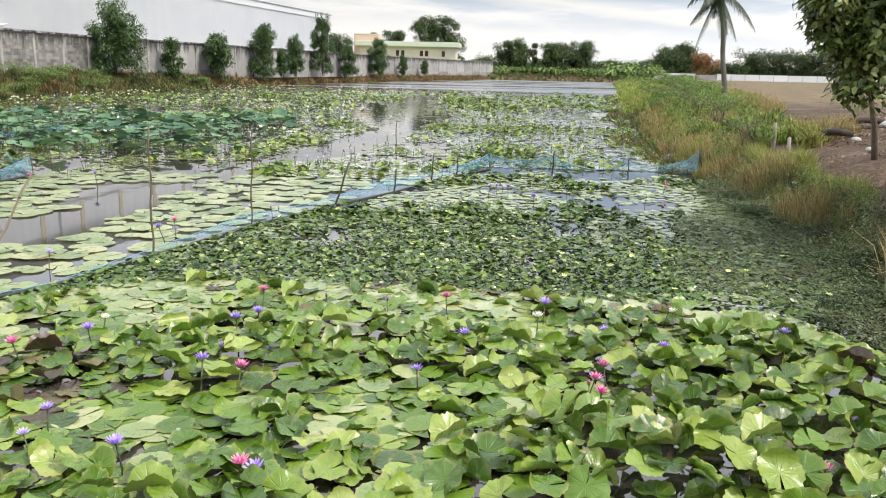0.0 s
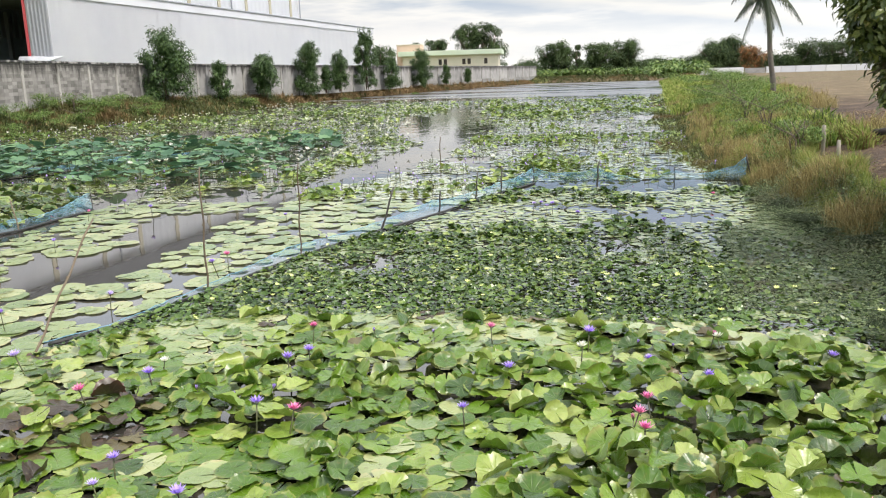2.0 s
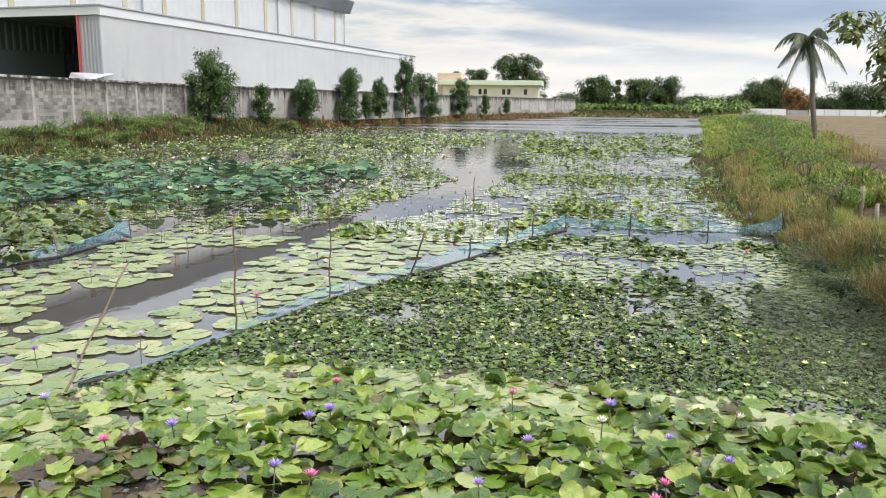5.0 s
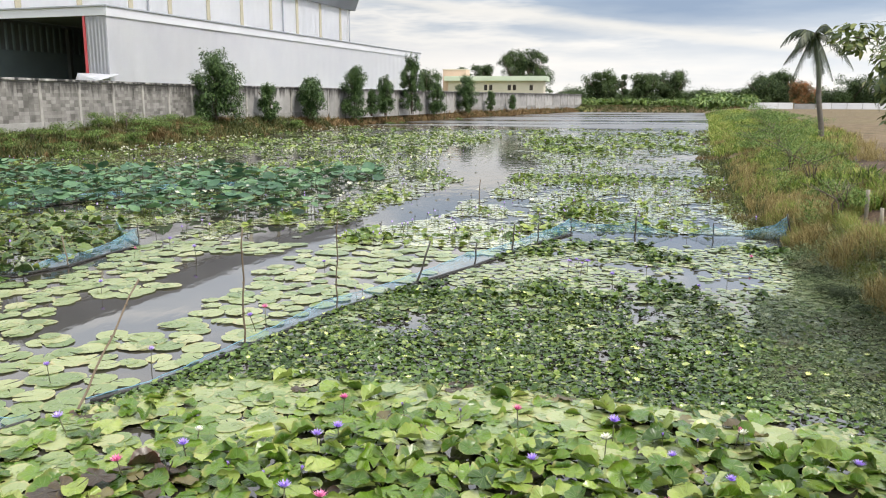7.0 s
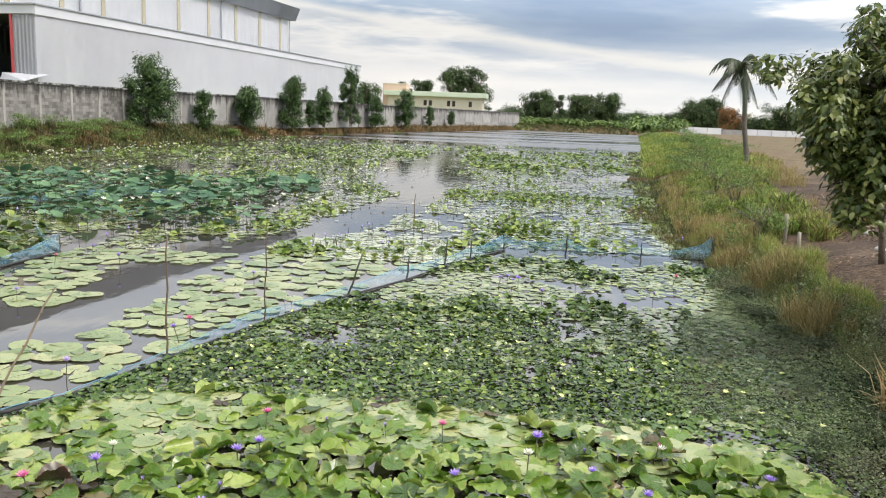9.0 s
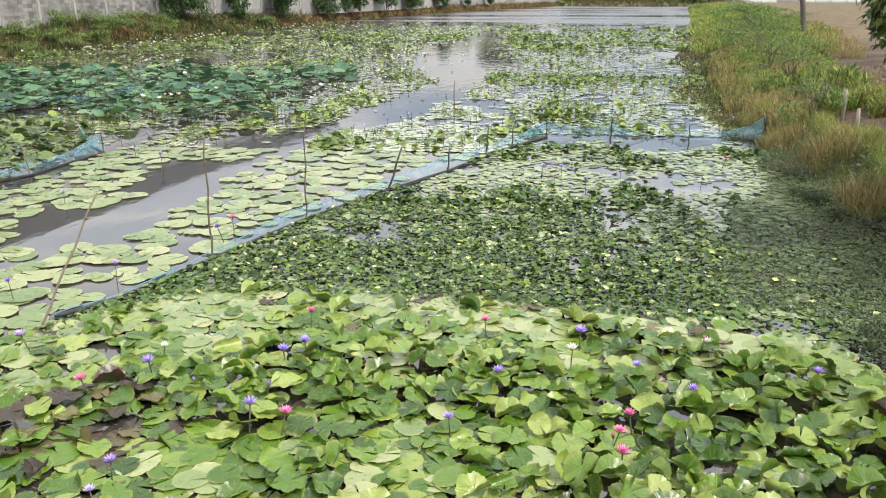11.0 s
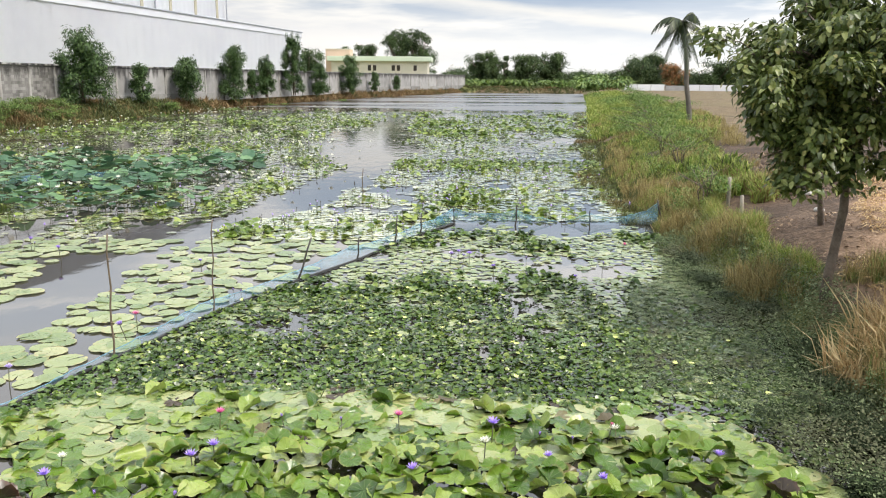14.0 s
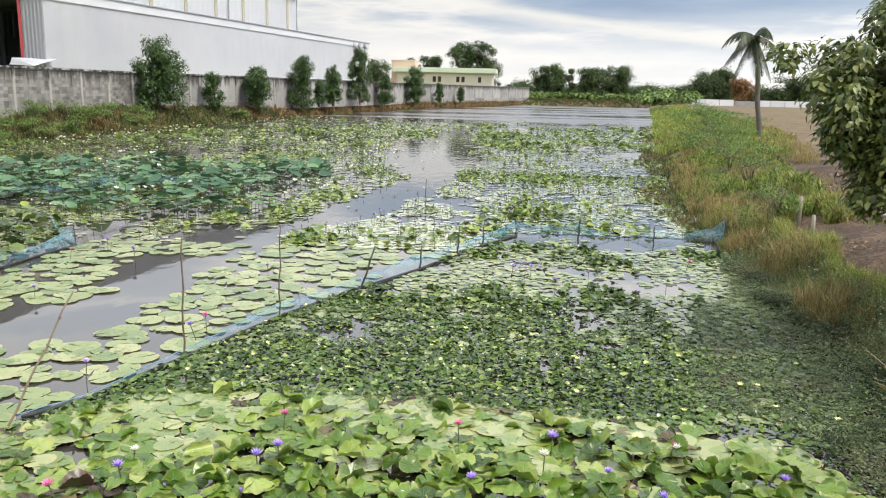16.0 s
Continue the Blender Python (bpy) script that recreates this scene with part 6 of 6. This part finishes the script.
# far fence panels across the dry field
def white_fence():
    for i, (a, b) in enumerate((((37.2, 160.0), (45.0, 159.0)), ((49.0, 158.5), (75.0, 155.0)), ((75.3, 154.9), (110.0, 150.0)))):
        length, m = along(a, b)
        w = new("field_fence")
        w.matrix_basis = m
        tagged(w, "low white sheet fence across the dry field", "fence", "field fences")
        n = int(length / 2.5)
        for k in range(n):
            box_part("panel", (k * length / n + 0.02, (k + 1) * length / n - 0.02, -0.02, 0.02, 1.0, 2.2), M["fence_white"], w)
            box_part("post", (k * length / n - 0.05, k * length / n + 0.015, -0.06, 0.06, 0.7, 2.3), M["concrete"], w)
    length, m = along((45.2, 159.0), (48.8, 158.6))
    w = new("field_fence")
    w.matrix_basis = m
    tagged(w, "short grey stretch of the field fence", "fence", "field fences")
    box_part("panel", (0, length, -0.02, 0.02, 0.9, 2.0), M["plaster"], w)
    for x in (0.0, length / 2, length):
        box_part("post", (x - 0.06, x + 0.06, -0.06, -0.021, 0.7, 2.1), M["concrete"], w)


white_fence()


def palm():
    rng = np.random.default_rng(51)
    w = thing("palm_tree", 13.75, 41.4, 0.95, "slender palm with a drooping crown in the grass", "palm")
    top = (-0.70, 0.0, 5.05)
    pts = [(0.04 * math.sin(i * 0.8) - 0.70 * (i / 14) ** 1.4, 0, -0.4 + 5.5 * i / 14) for i in range(15)]
    tube_part("trunk", [(pts, [0.145 - 0.05 * i / 14 + 0.007 * (i % 2) for i in range(15)])], M["palm_bark"], w, "grey ringed palm trunk", 10)
    for k in range(11):
        a = k * 2.4 + 0.5
        lift = (0.9, 0.55, 0.75, 0.25, 0.4, 0.0, -0.3, -0.75, -0.6, -0.95, -0.85)[k]
        length = rng.uniform(1.7, 2.15)
        P = []
        spine = []
        for i in range(13):
            f = i / 12
            out = length * (f - 0.18 * f * f * (1 if lift > 0 else 0.4))
            z = length * (math.sin(lift) * f * 1.1 - (0.85 if lift > -0.2 else 0.5) * f * f)
            spine.append(Vector((math.cos(a) * out * max(0.35, math.cos(lift)), math.sin(a) * out * max(0.35, math.cos(lift)), z)))
        rib = tube_arrays(spine, [0.022 * (1 - 0.8 * i / 12) for i in range(13)], 4)
        P.append(rib)
        side = Vector((-math.sin(a), math.cos(a), 0))
        for i in range(1, 13):
            for j in (0.0, 0.33, 0.66):
                s = spine[i - 1].lerp(spine[i], j)
                for sgn in (-1, 1):
                    l = 0.52 * math.sin(math.pi * min(0.97, 0.18 + 0.8 * (i + j) / 13)) + 0.06
                    fwd = (spine[i] - spine[i - 1]).normalized()
                    tip = s + side * sgn * l * 0.55 + fwd * l * 0.5 + Vector((0, 0, -l * rng.uniform(0.6, 1.0)))
                    wd = fwd * 0.038
                    P.append((np.array([tuple(s - wd), tuple(s + wd), tuple(s.lerp(tip, 0.55) + wd * 0.8), tuple(tip)]), np.array([(0, 1, 2), (0, 2, 3)])))
        V, T = merge(P)
        link("frond", tri_mesh("frond", V + np.array(top), T), M["palm_leaf"], w)


palm()


TREE_LEAF = [leaf_template(TR, 0.56, 0.22) for _ in range(5)]


def bank_tree(name, x, y, z, label, seed, trunk_h, limbs, leaves, size, trunk_r=0.13):
    rng = np.random.default_rng(seed)
    w = thing(name, x, y, z, label, "tree", "trees on the bank")
    t0 = (0.0, 0.0, trunk_h)
    tube_part("trunk", [([(-0.12, -0.05, -0.4), (-0.06, 0.0, 0.35), (0.03, 0.0, trunk_h * 0.55), t0], [trunk_r * 1.35, trunk_r, trunk_r * 0.9, trunk_r * 0.75])], M["bark"], w, "grey-brown rough trunk", 10)
    tips = []
    for (ex, ey, ez), r in limbs:
        mid = (ex * 0.45 + rng.normal(0, 0.08), ey * 0.45 + rng.normal(0, 0.08), trunk_h + (ez - trunk_h) * 0.62 + 0.15)
        tube_part("limb", [([(0, 0, trunk_h - 0.12), mid, (ex, ey, ez)], [r, r * 0.75, r * 0.35])], M["bark"], w, sides=7)
        for _ in range(6):
            f = rng.uniform(0.35, 1.0)
            b = Vector(mid).lerp(Vector((ex, ey, ez)), (f - 0.35) / 0.65)
            e = b + Vector((rng.normal(0, 0.30), rng.normal(0, 0.34), rng.normal(-0.10, 0.28)))
            tube_part("twig", [([tuple(b), tuple(b.lerp(e, 0.5) + Vector((0, 0, 0.08))), tuple(e)], [r * 0.28, r * 0.2, 0.006])], M["bark"], w, sides=5)
            tips.append((tuple(e), (rng.uniform(0.18, 0.36), rng.uniform(0.18, 0.36), rng.uniform(0.16, 0.34))))
    leaf_cloud("crown", tips, leaves, size, M["tree_leaf"], w, rng, TREE_LEAF, droop=0.65, label="drooping oval leaves, a few reddish brown")


bank_tree("bank_tree", 5.65, 9.05, 0.45, "leafy tree with drooping green leaves on the bank", 61, 2.0,
          (((-1.35, -0.1, 2.5), 0.028), ((-1.1, -0.2, 1.75), 0.022), ((-1.2, 0.2, 2.95), 0.032), ((-0.6, 0.2, 2.45), 0.03), ((-0.3, -0.4, 3.1), 0.032), ((0.45, 0.3, 3.5), 0.035), ((1.0, -0.2, 2.9), 0.035), ((1.6, 0.3, 2.5), 0.03),
           ((1.1, -0.4, 2.0), 0.022), ((-0.35, 0.4, 3.75), 0.032), ((0.7, 0.0, 4.2), 0.035), ((2.0, 0.0, 3.4), 0.035), ((0.1, -0.5, 2.6), 0.025), ((-0.8, -0.2, 3.0), 0.03), ((0.5, 0.2, 2.7), 0.03), ((-0.75, -0.1, 1.95), 0.024), ((-0.1, 0.2, 3.35), 0.028), ((0.2, -0.2, 3.9), 0.03), ((-0.95, 0.0, 3.1), 0.026), ((-1.1, 0.1, 2.65), 0.026), ((-0.9, -0.1, 2.2), 0.024), ((-0.65, 0.1, 3.45), 0.028)), 25500, 0.105, 0.058)
bank_tree("bank_tree", 7.3, 7.0, 0.75, "second leafy tree reaching over the dry leaves", 62, 1.6,
          (((-1.3, -0.1, 1.5), 0.045), ((-0.9, 0.3, 2.4), 0.05), ((0.2, 0.4, 3.2), 0.05), ((0.9, -0.4, 2.6), 0.05), ((-0.6, -0.6, 3.2), 0.045)), 3400, 0.14, 0.08)


def sapling():
    w = thing("young_tree", 6.7, 11.7, 0.85, "thin pale sapling trunk with reddish leaves", "tree")
    rng = np.random.default_rng(63)
    tube_part("trunk", [([(0.05, 0, -0.2), (-0.04, 0, 0.5), (-0.20, 0, 1.1), (-0.27, 0, 1.6)], [0.055, 0.045, 0.04, 0.02])], M["bark"], w, sides=7)
    leaf_cloud("crown", [((-0.3, 0, 1.25), (0.2, 0.2, 0.25)), ((-0.2, 0, 1.6), (0.3, 0.25, 0.25))], 90, 0.15, M["dead_leaf"], w, rng, droop=1.0)


sapling()


def post(x, y, z, h, r, label):
    w = thing("wooden_post", x, y, z - 0.3, label, "post", "posts on the bank")
    tube_part("shaft", [([(0, 0, 0), (0.01, 0, 0.3 + h * 0.5), (0.0, 0, 0.3 + h)], [r, r * 0.95, r * 0.9])], M["bamboo_pale"], w, sides=7)


M["bamboo_pale"] = plain_material("weathered_grey_wood", (0.20, 0.18, 0.14), (0.36, 0.32, 0.26), 6.0, 0.8, 0.4)
post(6.55, 15.3, height(6.55, 15.3), 0.58, 0.04, "weathered grey wooden post among grass")
post(6.35, 14.05, height(6.35, 14.05), 0.42, 0.035, "short grey wooden post among grass")


def clutter():
    rng = np.random.default_rng(71)
    for i, (x, y, l, a) in enumerate(((8.2, 16.6, 1.3, 12), (8.7, 16.9, 1.0, -8), (8.4, 16.3, 0.8, 30), (9.3, 17.3, 1.1, 5), (7.7, 15.2, 0.6, -20))):
        w = thing("charred_log", x, y, height(x, y) + 0.05 + 0.03 * i, "dark charred log lying on bare soil", "log", "logs", rz=a)
        tube_part("log_body", [([(-l / 2, 0, 0), (0, 0.03, 0.04), (l / 2, -0.02, 0)], [0.06, 0.075, 0.05])], M["log"], w)
    for x, y, s in ((9.9, 17.2, 0.28), (10.3, 17.3, 0.24), (10.1, 16.9, 0.2), (9.6, 17.0, 0.16), (10.6, 17.6, 0.3), (8.0, 15.0, 0.10), (7.3, 13.0, 0.09)):
        bm = bmesh.new()
        bmesh.ops.create_icosphere(bm, subdivisions=2, radius=s)
        for v in bm.verts:
            v.co *= 1 + 0.25 * noise.noise(v.co * 4 + Vector((x, y, 0)))
            v.co.z *= 0.6
        ob = part("pale_rock", bm, M["pale_stone"], None)
        ob.matrix_basis = pose(x, y, height(x, y) + s * 0.3, 0, 0, x * 50)
        tagged(ob, "pale broken stone lying on dry soil", "rock", "pale rocks")
    pts = []
    while len(pts) < 14000:
        y = rng.uniform(6.2, 24)
        x = float(bend(RIGHT, y)) + rng.uniform(0.5, 7.0)
        if wavy(x, y, 0.5, 30.0) + 0.25 * (x > 7) > -0.05:
            pts.append((x, y, height(x, y) + rng.uniform(0.005, 0.05)))
    n = len(pts)
    ob = scattered("fallen_leaves", LEAF, np.array(pts), rng.uniform(0.03, 0.10, n), M["dead_leaf"], rng, 0.3)
    tagged(ob, "litter of dry brown fallen leaves on soil", "leaf litter")
    pts = []
    while len(pts) < 22000:
        y = rng.uniform(5.5, 17.0)
        x = rng.uniform(5.6, 13.5)
        if x > 1.35 + 0.51 * y + 0.8 * wavy(x, y, 0.7, 4.0) and x > 5.9 and wavy(x, y, 1.1, 30.0) > -0.4:
            pts.append((x, y, height(x, y) + rng.uniform(0.005, 0.04)))
    ob = scattered("straw_litter", LEAF, np.array(pts), np.column_stack([rng.uniform(0.05, 0.17, 22000), rng.uniform(0.02, 0.08, 22000), rng.uniform(0.05, 0.14, 22000)]), M["straw"], rng, 0.25)
    tagged(ob, "pale straw and dry leaves strewn on soil", "straw litter")


clutter()


# ---- blocks of the boundary wall, last ----
M["mortar"] = plain_material("dark_mortar", (0.12, 0.116, 0.11), (0.22, 0.21, 0.20), 2.0, 0.95, 0.4)


def wall_blocks_fill():
    rng = np.random.default_rng(81)
    bw, bh = 0.39, 0.19
    bm = bmesh.new()
    box(bm, 0.004, bw - 0.004, -0.062, 0.062, 0.004, bh - 0.004)
    me = bpy.data.meshes.new("block")
    bm.to_mesh(me)
    bm.free()
    me.materials.append(M["block"])
    V0 = np.array([tuple(v.co) for v in me.vertices])
    me.calc_loop_triangles()
    T0 = np.array([tuple(t.vertices) for t in me.loop_triangles])
    rest, made = [], 0
    first = 12
    for i in range(first, n_bays):
        x0, x1 = bay * i + 0.11, bay * (i + 1) - 0.11
        n = int((x1 - x0) / bw)
        s = (x1 - x0) / n / bw
        for j in range(11):
            for k in range(n):
                m = Matrix.Translation((x0 + k * bw * s, rng.normal(0, 0.003), 1.53 + j * bh)) @ Matrix.Diagonal((s, 1, 1.0, 1))
                if made < 300 and i >= first + 1:
                    link("block", me, None, wall_blocks).matrix_basis = m
                    made += 1
                else:
                    rest.append(np.array([tuple(m @ Vector(v)) for v in V0]))
    for i in range(n_bays):
        box_part("mortar", (bay * i + 0.11, bay * (i + 1) - 0.11, -0.055, 0.055, 1.53, 3.68), M["mortar"], wall_blocks)
    V, T = merge([(v, T0) for v in rest])
    link("blocks", tri_mesh("blocks", V, T), M["block"], wall_blocks, kind="stuff")


wall_blocks_fill()
